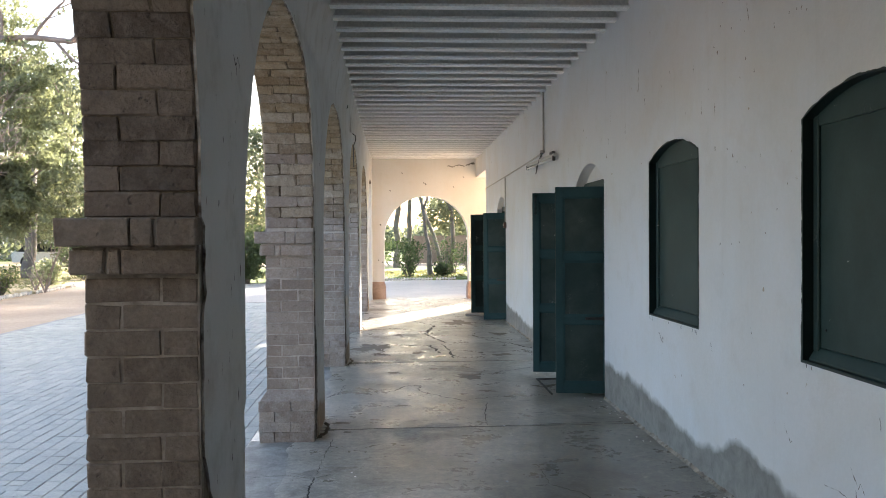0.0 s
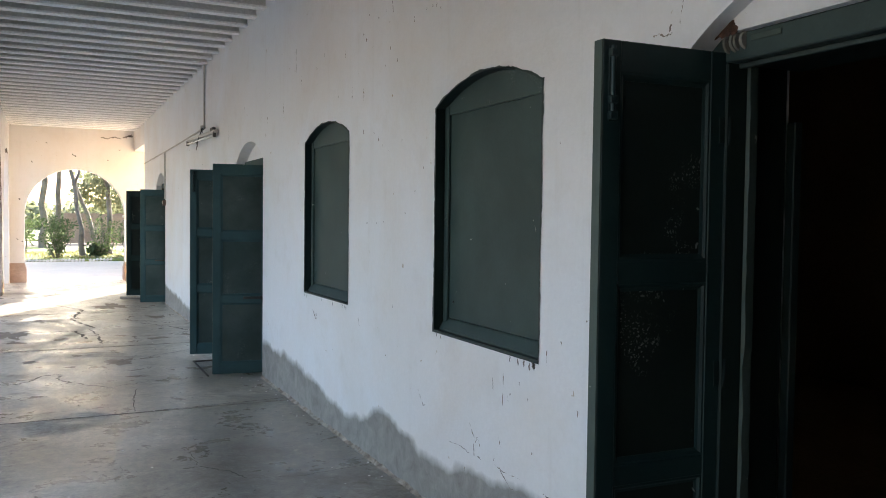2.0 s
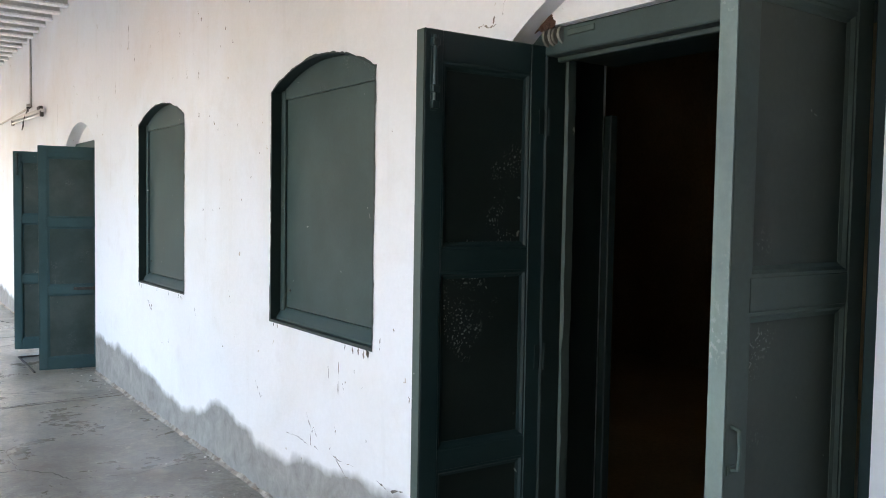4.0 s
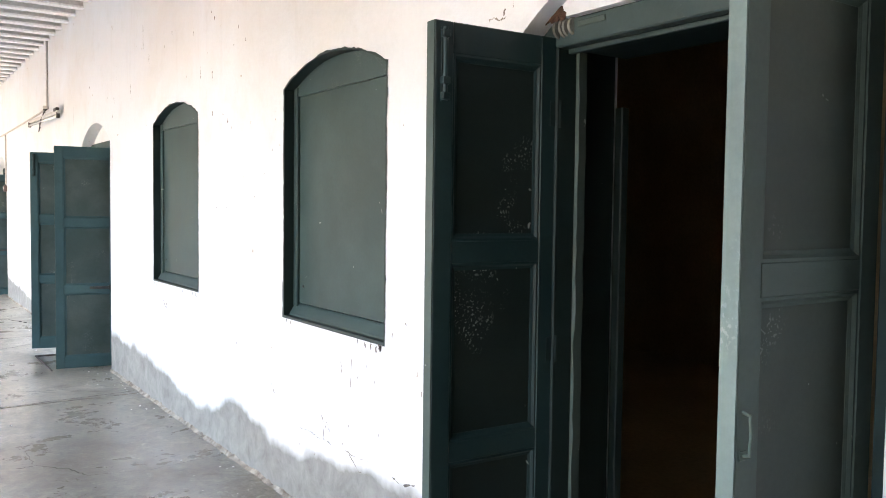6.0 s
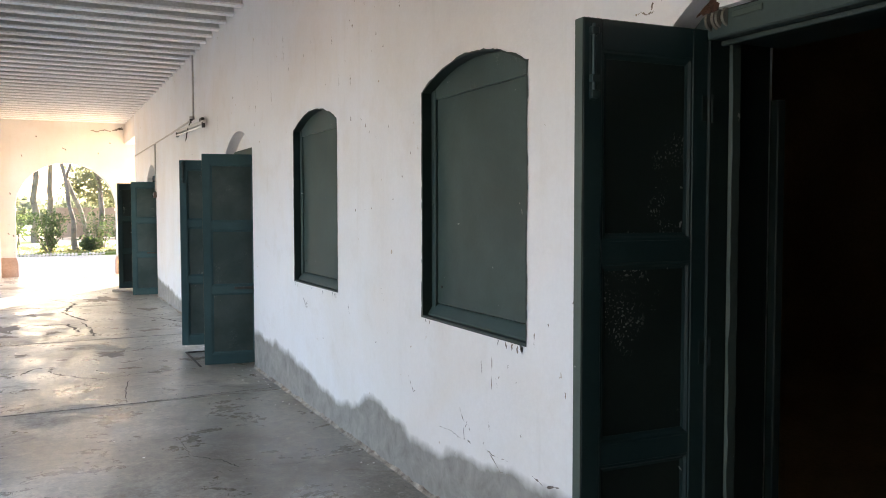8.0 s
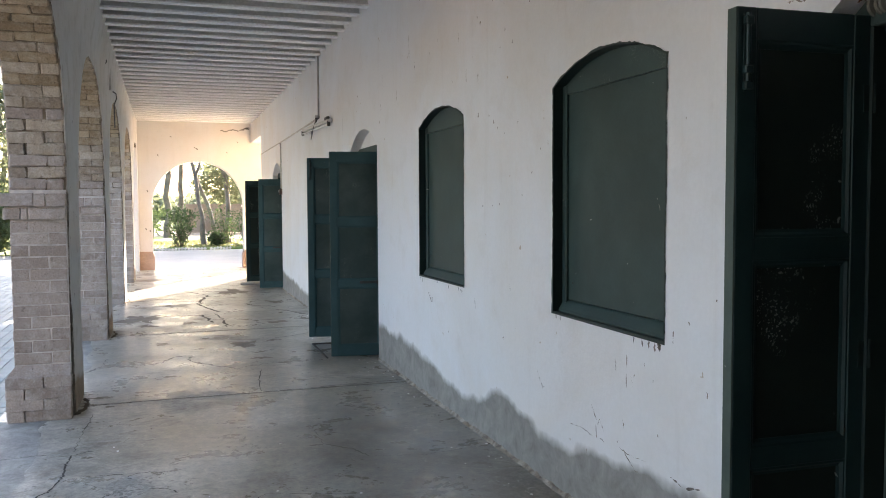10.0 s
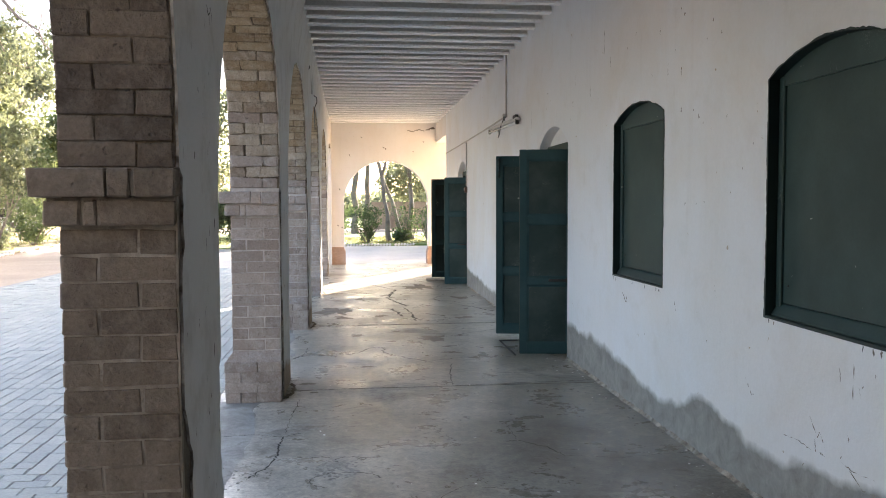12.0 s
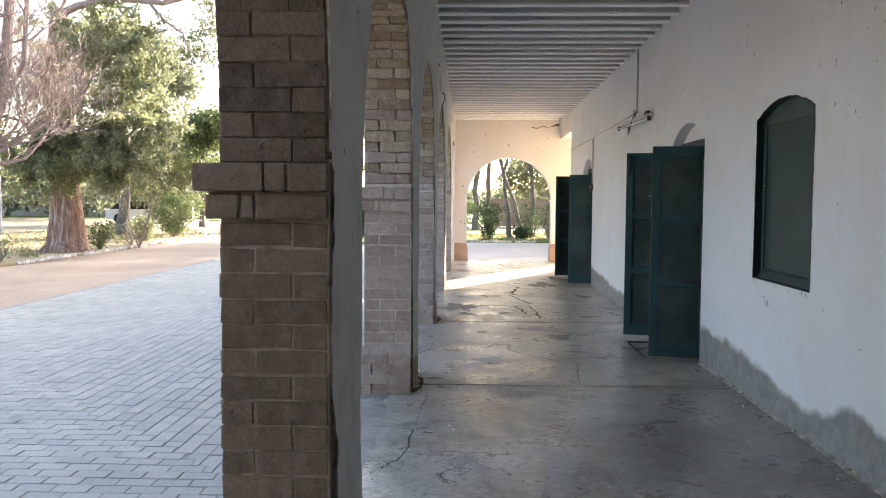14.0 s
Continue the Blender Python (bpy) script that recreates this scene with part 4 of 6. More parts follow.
# vertical strip of the outer brick face
bm = bmesh.new()
for y in PIERS:
    box(bm, ARC_OUT, ARC_OUT + 0.02, y + 0.02, y + PIER_D - 0.02, GROUND, SPRING)
    c = y + PIER_D + ARCH_R
    prism(bm, [(y + 0.02, SPRING), (y + 0.02, CEIL + 0.3), (y + BAY + 0.02, CEIL + 0.3), (y + BAY + 0.02, SPRING)] + bow_line(c, 0.02, 48) + [(y + PIER_D - 0.02, SPRING)], ARC_OUT, ARC_OUT + 0.02)
part("outer_face", bm, M_BRICK, wall_west, "weathered brick face towards the yard")


def brick_mesh(name, sx, sy, sz, seed, worn=0.4):
    """A worn brick: a box with cut edges and pushed corners, 44 triangles."""
    r = random.Random(seed)
    bm = box_bm(-sx / 2, sx / 2, -sy / 2, sy / 2, -sz / 2, sz / 2, bevel=min(0.0035 + 0.004 * worn, sz * 0.12))
    for v in bm.verts:
        v.co += Vector((r.uniform(-1, 1) * (0.002 + 0.0045 * worn), r.uniform(-1, 1) * (0.0006 + 0.003 * worn), r.uniform(-1, 1) * (0.0015 + 0.0045 * worn)))
    me = bpy.data.meshes.new(name)
    bmesh.ops.recalc_face_normals(bm, faces=bm.faces)
    bm.to_mesh(me)
    bm.free()
    me.materials.append(M_BRICK)
    return me


COURSE = 0.0855
LONG = [brick_mesh("brick_long", 0.244, 0.07, 0.0822, s) for s in range(7)]
SHORT = [brick_mesh("brick_short", 0.115, 0.07, 0.0822, s + 9) for s in range(7)]
ROUGH = [brick_mesh("brick_long", 0.241, 0.07, 0.0790, s + 50, 1.0) for s in range(7)], [brick_mesh("brick_short", 0.112, 0.07, 0.0790, s + 60, 1.0) for s in range(7)]
def other(meshes, material):
    out = []
    for me in meshes:
        me = me.copy()
        me.materials[0] = material
        out.append(me)
    return out


CAP_UP = [brick_mesh("cap_brick", w, 0.14, 0.090, s + 20, 0.3) for s, w in enumerate((0.238, 0.068, 0.128))]
CAP_LO = [brick_mesh("cap_brick", w, 0.12, 0.080, s + 30) for s, w in enumerate((0.114, 0.040, 0.236))]
SETS = {False: (LONG, SHORT, CAP_UP, CAP_LO), True: tuple(other(s, M_BRICK_BARE) for s in (LONG, SHORT, CAP_UP, CAP_LO)), "shaded": tuple(other(s, M_BRICK_SHADED) for s in (LONG, SHORT)),
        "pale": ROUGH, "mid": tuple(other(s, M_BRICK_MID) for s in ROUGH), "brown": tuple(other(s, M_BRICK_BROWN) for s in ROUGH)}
far = {}                 # bricks of the farther piers and turned-away jambs, joined


def lay(me, m, single):
    if single:
        ob = new("brick", me)
        ob.parent = wall_west
        ob.matrix_world = m
    else:
        vs, fs = far.setdefault(me.materials[0], ([], []))
        k = len(vs)
        vs.extend((m @ v.co)[:] for v in me.vertices)
        fs.extend(tuple(k + i for i in p.vertices) for p in me.polygons)


def shake(r, s=1.0):
    return pose(r.uniform(-0.003, 0.003) * s, r.uniform(-0.0012, 0.0012) * s + (r.uniform(-0.006, 0.006) if s > 1.2 else 0.0), r.uniform(-0.0015, 0.0015) * s, r.uniform(-0.5, 0.5) * s, r.uniform(-0.7, 0.7) * s, r.uniform(-0.35, 0.35) * s)


XL, XR = ARC_OUT + 0.002, ARC_IN - 0.014


def course(m, flip, single, r, s=1.0):
    """One course of a jamb or soffit: a long and a short brick across the wall's thickness. m carries (0,0,0) to the course's middle line."""
    a, b = (LONG, SHORT) if flip else (SHORT, LONG)
    la, lb = (0.245, 0.116) if flip else (0.116, 0.245)
    lay(r.choice(a), m @ pose(XL + la / 2, 0, 0) @ shake(r, s), single)
    lay(r.choice(b), m @ pose(XR - lb / 2, 0, 0) @ shake(r, s), single)


bedding = {True: bmesh.new(), False: bmesh.new()}
for n, y in enumerate(PIERS):
    near = n in (1, 2, 3)
    for side in (0, 1):
        single = near and side == 0
        sgn = 1 if side == 0 else -1
        face = y if side == 0 else y + PIER_D
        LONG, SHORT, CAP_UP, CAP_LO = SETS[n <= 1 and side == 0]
        r = random.Random(100 + 2 * n + side)
        # plinth courses, sloped top, shaft courses
        for k in range(4):
            z = 0.038 + 0.0800 * k
            out = face - sgn * 0.015
            if k % 2:
                rowset = ((LONG, XL - 0.055 + 0.120), (SHORT, XL + 0.250), (SHORT, XR - 0.050))
            else:
                rowset = ((SHORT, XL - 0.055 + 0.056), (SHORT, XL + 0.122), (LONG, XR - 0.114))
            for q, (s, x) in enumerate(rowset):
                lay(s[(k + q) % 4], pose(x, out + 0.001 * q, z) @ shake(r), single)
        if side == 0:
            a, f = face - 0.048, face + 0.002
            vs = [(XL - 0.052, a, 0.314), (XR + 0.004, a, 0.314), (XR + 0.004, face + 0.06, 0.314), (XL - 0.052, face + 0.06, 0.314),
                  (XL + 0.004, f, 0.396), (XR + 0.004, f, 0.396), (XR + 0.004, face + 0.06, 0.396), (XL + 0.004, face + 0.06, 0.396)]
            mesh_part("sloped_course", vs, [(0, 1, 5, 4), (1, 2, 6, 5), (2, 3, 7, 6), (3, 0, 4, 7), (4, 5, 6, 7), (3, 2, 1, 0)], LONG[0].materials[0], wall_west)
        k = 0
        foot, pitch = (0.457, 0.0865) if n == 1 else (0.445, COURSE)
        while k < 12:
            course(pose(0, face + sgn * 0.035, foot + pitch * k), (k + (n == 1)) % 2 == 0, single, r, 0.6 if n <= 1 else 0.9)
            k += 1
        # corbelled cap of two courses, set lower on the farther piers
        sink = 0.022 if n >= 2 else 0.0
        x = XR
        for me, w in zip(CAP_LO[::-1], (0.236, 0.040, 0.114)):
            lay(me, pose(x - w / 2, face + sgn * 0.032, 1.505 - sink) @ shake(r), single)
            x -= w + 0.008
        x = XR + 0.006
        for me, w in zip(CAP_UP[::-1], (0.128, 0.068, 0.238)):
            lay(me, pose(x - w / 2, face + sgn * 0.022, 1.600 - sink) @ shake(r), single)
            x -= w + 0.008
        if side == 0:
            # mortar bedding of the cap
            box(bedding[n <= 1], XR - 0.425, XR - 0.002, face - 0.036, face + 0.05, 1.558 - sink, 1.638 - sink)
            box(bedding[n <= 1], XR - 0.395, XR - 0.002, face - 0.017, face + 0.05, 1.466 - sink, 1.552 - sink)
        # soffit from the spring line to the crown
        c = y - ARCH_R if side == 0 else y + PIER_D + ARCH_R
        path = [bow(c, 0.034, math.pi / 2 * (1 - math.cos(math.pi / 2 * q / 400)) if side == 0 else math.pi - math.pi / 2 * (1 - math.cos(math.pi / 2 * q / 400))) for q in range(401)]
        path = [p for p in path if p[1] >= SPRING - 0.002]
        run, k = 0.0, 0
        for p, q in zip(path, path[1:]):
            run += math.hypot(q[0] - p[0], q[1] - p[1])
            if run >= (k + 0.5) * (COURSE - 0.002):
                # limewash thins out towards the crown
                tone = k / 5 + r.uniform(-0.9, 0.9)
                # the near pier's soffit takes the brick with shade in its colour
                LONG, SHORT = SETS["shaded" if n <= 1 and side == 0 else "brown" if tone > 1.9 else "mid" if tone > 0.4 else "pale"][:2]
                lean = math.degrees(math.atan2(q[0] - p[0], q[1] - p[1]))
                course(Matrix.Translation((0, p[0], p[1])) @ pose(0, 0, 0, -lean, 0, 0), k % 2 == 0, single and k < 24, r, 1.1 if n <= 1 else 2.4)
                k += 1
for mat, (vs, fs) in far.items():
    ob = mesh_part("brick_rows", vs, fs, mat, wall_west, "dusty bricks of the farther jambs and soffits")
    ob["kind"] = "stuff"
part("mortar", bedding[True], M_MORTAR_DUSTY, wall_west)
part("mortar", bedding[False], M_MORTAR, wall_west)
# mortar behind the bricks
soffit = bmesh.new()
for group, mat in ((PIERS[:2], M_MORTAR_DUSTY), (PIERS[2:], M_MORTAR)):
    bm = bmesh.new()
    for y in group:
        for a, b in ((y + 0.0032, y + 0.03), (y + PIER_D - 0.03, y + PIER_D - 0.0032)):
            box(bm, ARC_OUT + 0.012, ARC_IN - 0.0095, a, b, GROUND, SPRING)
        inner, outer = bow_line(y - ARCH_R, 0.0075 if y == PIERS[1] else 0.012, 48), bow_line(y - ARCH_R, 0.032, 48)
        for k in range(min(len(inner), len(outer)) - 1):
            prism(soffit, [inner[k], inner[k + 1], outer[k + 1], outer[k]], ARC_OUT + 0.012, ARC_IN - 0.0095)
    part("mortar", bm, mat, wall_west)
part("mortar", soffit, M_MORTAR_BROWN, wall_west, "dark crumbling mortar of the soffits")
# chips and cracks in the plaster of the near piers
rng = random.Random(41)
for y, z, h in [(3.77, 2.28, 0.05), (3.74, 2.29, 0.02), (3.42, 1.72, 0.03), (3.62, 1.40, 0.05), (3.50, 1.95, 0.02), (3.75, 0.98, 0.06), (3.60, 0.75, 0.03), (3.80, 1.48, 0.06), (7.2, 1.5, 0.03), (7.3, 2.2, 0.04), (7.1, 0.9, 0.05)]:
    crack("chip", [(ARC_IN, y, z), (ARC_IN, y + rng.uniform(-0.015, 0.015), z - h)], rng.uniform(0.008, 0.018), wall_west, (1, 0, 0), rng, 0.006, 4)
for k in range(46):
    y, z = rng.uniform(3.2, 3.9) if k % 3 else rng.uniform(6.9, 7.5), rng.uniform(0.25, 2.6)
    crack("chip", [(ARC_IN, y, z), (ARC_IN, y + rng.uniform(-0.006, 0.006), z - rng.uniform(0.008, 0.045))], rng.uniform(0.003, 0.009), wall_west, (1, 0, 0), rng, 0.003, 4, M_DARK)
crack("chip", [(ARC_IN, 3.70, 2.30), (ARC_IN, 3.76, 2.27), (ARC_IN, 3.80, 2.31), (ARC_IN, 3.84, 2.26)], 0.010, wall_west, (1, 0, 0), rng, 0.008, 4)
# rusty, broken corner where the skin has come off near the floor
rng = random.Random(31)
for n in (2, 3, 4):
    y = PIERS[n]
    crack("stain", [(ARC_IN + 0.004, y + 0.05, 0.0005), (ARC_IN + 0.06, y + 0.34, 0.0005), (ARC_IN + 0.02, y + 0.62, 0.0005)], 0.05, floor_ob, (0, 0, 1), rng, 0.012, 8,
          material=M_DARK)

# ---- closing walls out of view, added to hold back light ----
# unseen wall added in the south; it darkens the faces turned that way
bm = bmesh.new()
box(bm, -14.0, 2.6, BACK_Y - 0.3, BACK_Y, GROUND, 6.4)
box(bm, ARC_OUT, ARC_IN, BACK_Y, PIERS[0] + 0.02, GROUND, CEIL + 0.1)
tagged(part("light_block_south", bm, M_SOUTH), "unseen dark wall added behind the corridor and yard to cut light", "wall", kind="structure")
# unseen block past the corridor's end, added so its roof edge shades the yard
tagged(part("yard_shade_block", box_bm(4.2, 5.4, 27.4, 35.0, GROUND, 8.0), M_OUTER), "tall plain unseen block added to shade the yard", "building", kind="structure")


# ---- windows: arched recesses closed with painted boards ----
def window(name, y0, y1):
    top = anchor(name, WALL_X, (y0 + y1) / 2, SILL)
    tagged(top, "arched window recess closed with dusty grey-green boards", "window", kind="structure")
    inv = top.matrix_world.inverted()

    def put(pname, bm, mat, label=""):
        bmesh.ops.transform(bm, matrix=inv, verts=bm.verts)
        return part(pname, bm, mat, top, label)

    def outline(gap):
        pts = segment_arch(y0 + gap, y1 - gap, WIN_SPRING - gap * 0.4, WIN_RISE - gap * 0.3, 60)
        side = [(y0 + gap, z) for z in np.linspace(WIN_SPRING - gap * 0.4, SILL + gap, 60)[1:]]
        back = [(y1 - gap, z) for z in np.linspace(SILL + gap, WIN_SPRING - gap * 0.4, 60)[:-1]]
        return pts + side + back
    # painted lining of the recess, its edge wavering on the wall face
    outer, inner = [(p + 0.006 * noise.noise((p * 40, q * 40, y0)), q + 0.006 * noise.noise((p * 40, q * 40, y0 + 3))) for p, q in rough_edge(outline(-0.009), 0.009, y0)], outline(0.004)
    bm = bmesh.new()
    rings = []
    for pts, x in ((outer, WALL_X - 0.0025), (inner, WALL_X - 0.0025), (inner, WALL_X + 0.125), (outer, WALL_X + 0.0)):
        rings.append([bm.verts.new((x, a, b)) for a, b in pts])
    for p, q in zip(rings, rings[1:]):
        for k in range(len(p)):
            bm.faces.new((p[k], p[(k + 1) % len(p)], q[(k + 1) % len(q)], q[k]))
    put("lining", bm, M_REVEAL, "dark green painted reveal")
    # frame
    for a, b, c, d, nm in ((y0 + 0.004, y0 + 0.05, SILL + 0.05, WIN_SPRING + 0.01, "stile"), (y1 - 0.05, y1 - 0.004, SILL + 0.05, WIN_SPRING + 0.01, "stile")):
        put(nm, box_bm(WALL_X + 0.050, WALL_X + 0.12, a, b, c, d, bevel=0.004), M_FRAME)
    bm = bmesh.new()
    prism(bm, [(WALL_X + 0.030, SILL + 0.004), (WALL_X + 0.12, SILL + 0.004), (WALL_X + 0.12, SILL + 0.066), (WALL_X + 0.0655, SILL + 0.066), (WALL_X + 0.058, SILL + 0.058), (WALL_X + 0.030, SILL + 0.014)], y0 + 0.005, y1 - 0.005, "y")
    put("sill", bm, M_FRAME, "sloping sill, paint dusty")
    joint = WIN_SPRING - 0.034
    bm = bmesh.new()
    for k in range(24):
        a, b = y0 + 0.045 + (y1 - y0 - 0.05) * k / 24, y0 + 0.045 + (y1 - y0 - 0.05) * (k + 1) / 24
        w = 0.004 * noise.noise((a * 9, y0, 3))
        box(bm, WALL_X + 0.0545 + w * 0.3, WALL_X + 0.07, a, b, joint - 0.005 + w, joint + 0.002 + w * 0.5)
    put("lip", bm, M_FRAME, "thin ragged lip of paint and putty")
    pts = [(a, max(b, joint + 0.004)) for a, b in segment_arch(y0 + 0.006, y1 - 0.006, WIN_SPRING - 0.002, WIN_RISE - 0.002)]
    pts += [(y0 + 0.006, joint), (y1 - 0.006, joint)]
    put("lunette", prism(bmesh.new(), pts, WALL_X + 0.056, WALL_X + 0.12), M_FRAME, "curved board under the arch")
    put("panel", box_bm(WALL_X + 0.066, WALL_X + 0.118, y0 + 0.05, y1 - 0.05, SILL + 0.07, joint - 0.002), M_BOARD, "plain dusty board")
    bm = bmesh.new()
    lathe(bm, [(0.006, 0), (0.007, 0.004), (0.003, 0.006)], Matrix.Translation((WALL_X + 0.066, y1 - 0.10, SILL + 0.16)) @ pose(0, 0, 0, 0, -90, 0), 8)
    put("nail", bm, M_STEEL)
    return top


for k, (a, b) in enumerate(WINDOWS):
    window("window_%d" % (k + 1), a, b)


# ---- doors: two panelled leaves standing open into the corridor ----
LEAF_T = 0.042


def door_leaf(parent, hinge, width, height, base, turn, flip, top_bolt=False, board=None, paint=None, pull=False, latch=False):
    """A three-panel leaf; at turn 0 it stands square to the wall, running out from its hinge towards -x. flip: which side carries the bolt."""
    leaf_m = pose(hinge[0], hinge[1], base, 0, 0, turn)
    st, bm = 0.068, bmesh.new()
    box(bm, -st, 0, -LEAF_T / 2, LEAF_T / 2, 0, height, bevel=0.003)
    box(bm, -width, -width + st, -LEAF_T / 2, LEAF_T / 2, 0, height, bevel=0.003)
    rails = [(0.0, 0.10), (height * 0.357 - 0.033, height * 0.357 + 0.033), (height * 0.660 - 0.036, height * 0.660 + 0.036), (height - 0.095, height)]
    for a, b in rails:
        box(bm, -width + st - 0.001, -st + 0.001, -LEAF_T / 2 + 0.001, LEAF_T / 2 - 0.001, a, b, bevel=0.003)
    leaf = part("leaf", bm, paint or M_GREEN, parent, "dark green painted panelled door leaf")
    leaf.matrix_world = leaf_m

    def sub(name, bm, mat, label=""):
        return part(name, bm, mat, leaf, label)
    for (_, a), (b, _) in zip(rails, rails[1:]):
        sub("panel", box_bm(-width + st - 0.004, -st + 0.004, -0.006, 0.006, a - 0.004, b + 0.004), board or M_PANEL, "thin panel, paint scuffed to pale specks")
        for s in (-1, 1):
            # moulding round the panel, sloping from the frame down to the panel
            q, top = 0.022, LEAF_T / 2 - 0.003
            bm = bmesh.new()
            x0, x1 = -width + st, -st
            ring = [[bm.verts.new((x, s * h, z)) for x, z in ((x0 + d, a + d), (x1 - d, a + d), (x1 - d, b - d), (x0 + d, b - d))] for d, h in ((-0.001, 0.004), (-0.001, top), (0.006, top), (q * 0.6, 0.011), (q, 0.0075), (q, 0.004))]
            for p0, p1 in zip(ring, ring[1:]):
                for k in range(4):
                    bm.faces.new((p0[k], p0[(k + 1) % 4], p1[(k + 1) % 4], p1[k]))
            sub("moulding", bm, paint or M_GREEN)
    sub("edge_strip", box_bm(-width - 0.003, -width + 0.0005, -LEAF_T / 2 + 0.001, LEAF_T / 2 - 0.001, 0.002, height - 0.002), M_EDGE if pull else M_DUSTY, "worn pale meeting edge")
    for z in (0.25, height * 0.5, height - 0.25):
        bm = bmesh.new()
        tube(bm, [(0.006, flip * (LEAF_T / 2 + 0.004), z - 0.045), (0.006, flip * (LEAF_T / 2 + 0.004), z + 0.045)], 0.008, 8)
        box(bm, -0.03, 0.006, flip * LEAF_T / 2 - 0.002, flip * LEAF_T / 2 + 0.002, z - 0.04, z + 0.04)
        sub("hinge", bm, M_REVEAL)
    f = -LEAF_T / 2
    if pull:
        bm = bmesh.new()
        tube(bm, [(-width + 0.020, f, 1.022), (-width + 0.020, f - 0.018, 1.026), (-width + 0.021, f - 0.020, 1.065), (-width + 0.020, f - 0.018, 1.104), (-width + 0.020, f, 1.108)], 0.0042, 8)
        box(bm, -width + 0.010, -width + 0.030, f - 0.003, f, 1.012, 1.032, bevel=0.001)
        sub("handle", bm, paint, "small bent pull painted over")
    if latch:
        bm = bmesh.new()
        box(bm, -0.26, -0.06, f - 0.014, f - 0.002, 0.722, 0.748, bevel=0.002)
        box(bm, -0.10, -0.06, f - 0.020, f, 0.715, 0.755, bevel=0.003)
        sub("latch", bm, M_STEEL, "dark iron sliding latch")
    if top_bolt:
        bm = bmesh.new()
        tube(bm, [(-width + 0.032, -LEAF_T / 2 - 0.010, height - 0.02), (-width + 0.032, -LEAF_T / 2 - 0.010, height - 0.235)], 0.0075, 10)
        for z in (height - 0.035, height - 0.175, height - 0.222):
            box(bm, -width + 0.018, -width + 0.046, -LEAF_T / 2 - 0.019, -LEAF_T / 2, z - 0.018, z + 0.006, bevel=0.003)
        box(bm, -width + 0.021, -width + 0.043, -LEAF_T / 2 - 0.004, -LEAF_T / 2, height - 0.245, height - 0.02, bevel=0.001)
        sub("tower_bolt", bm, M_GREEN, "iron tower bolt painted over")
    return leaf


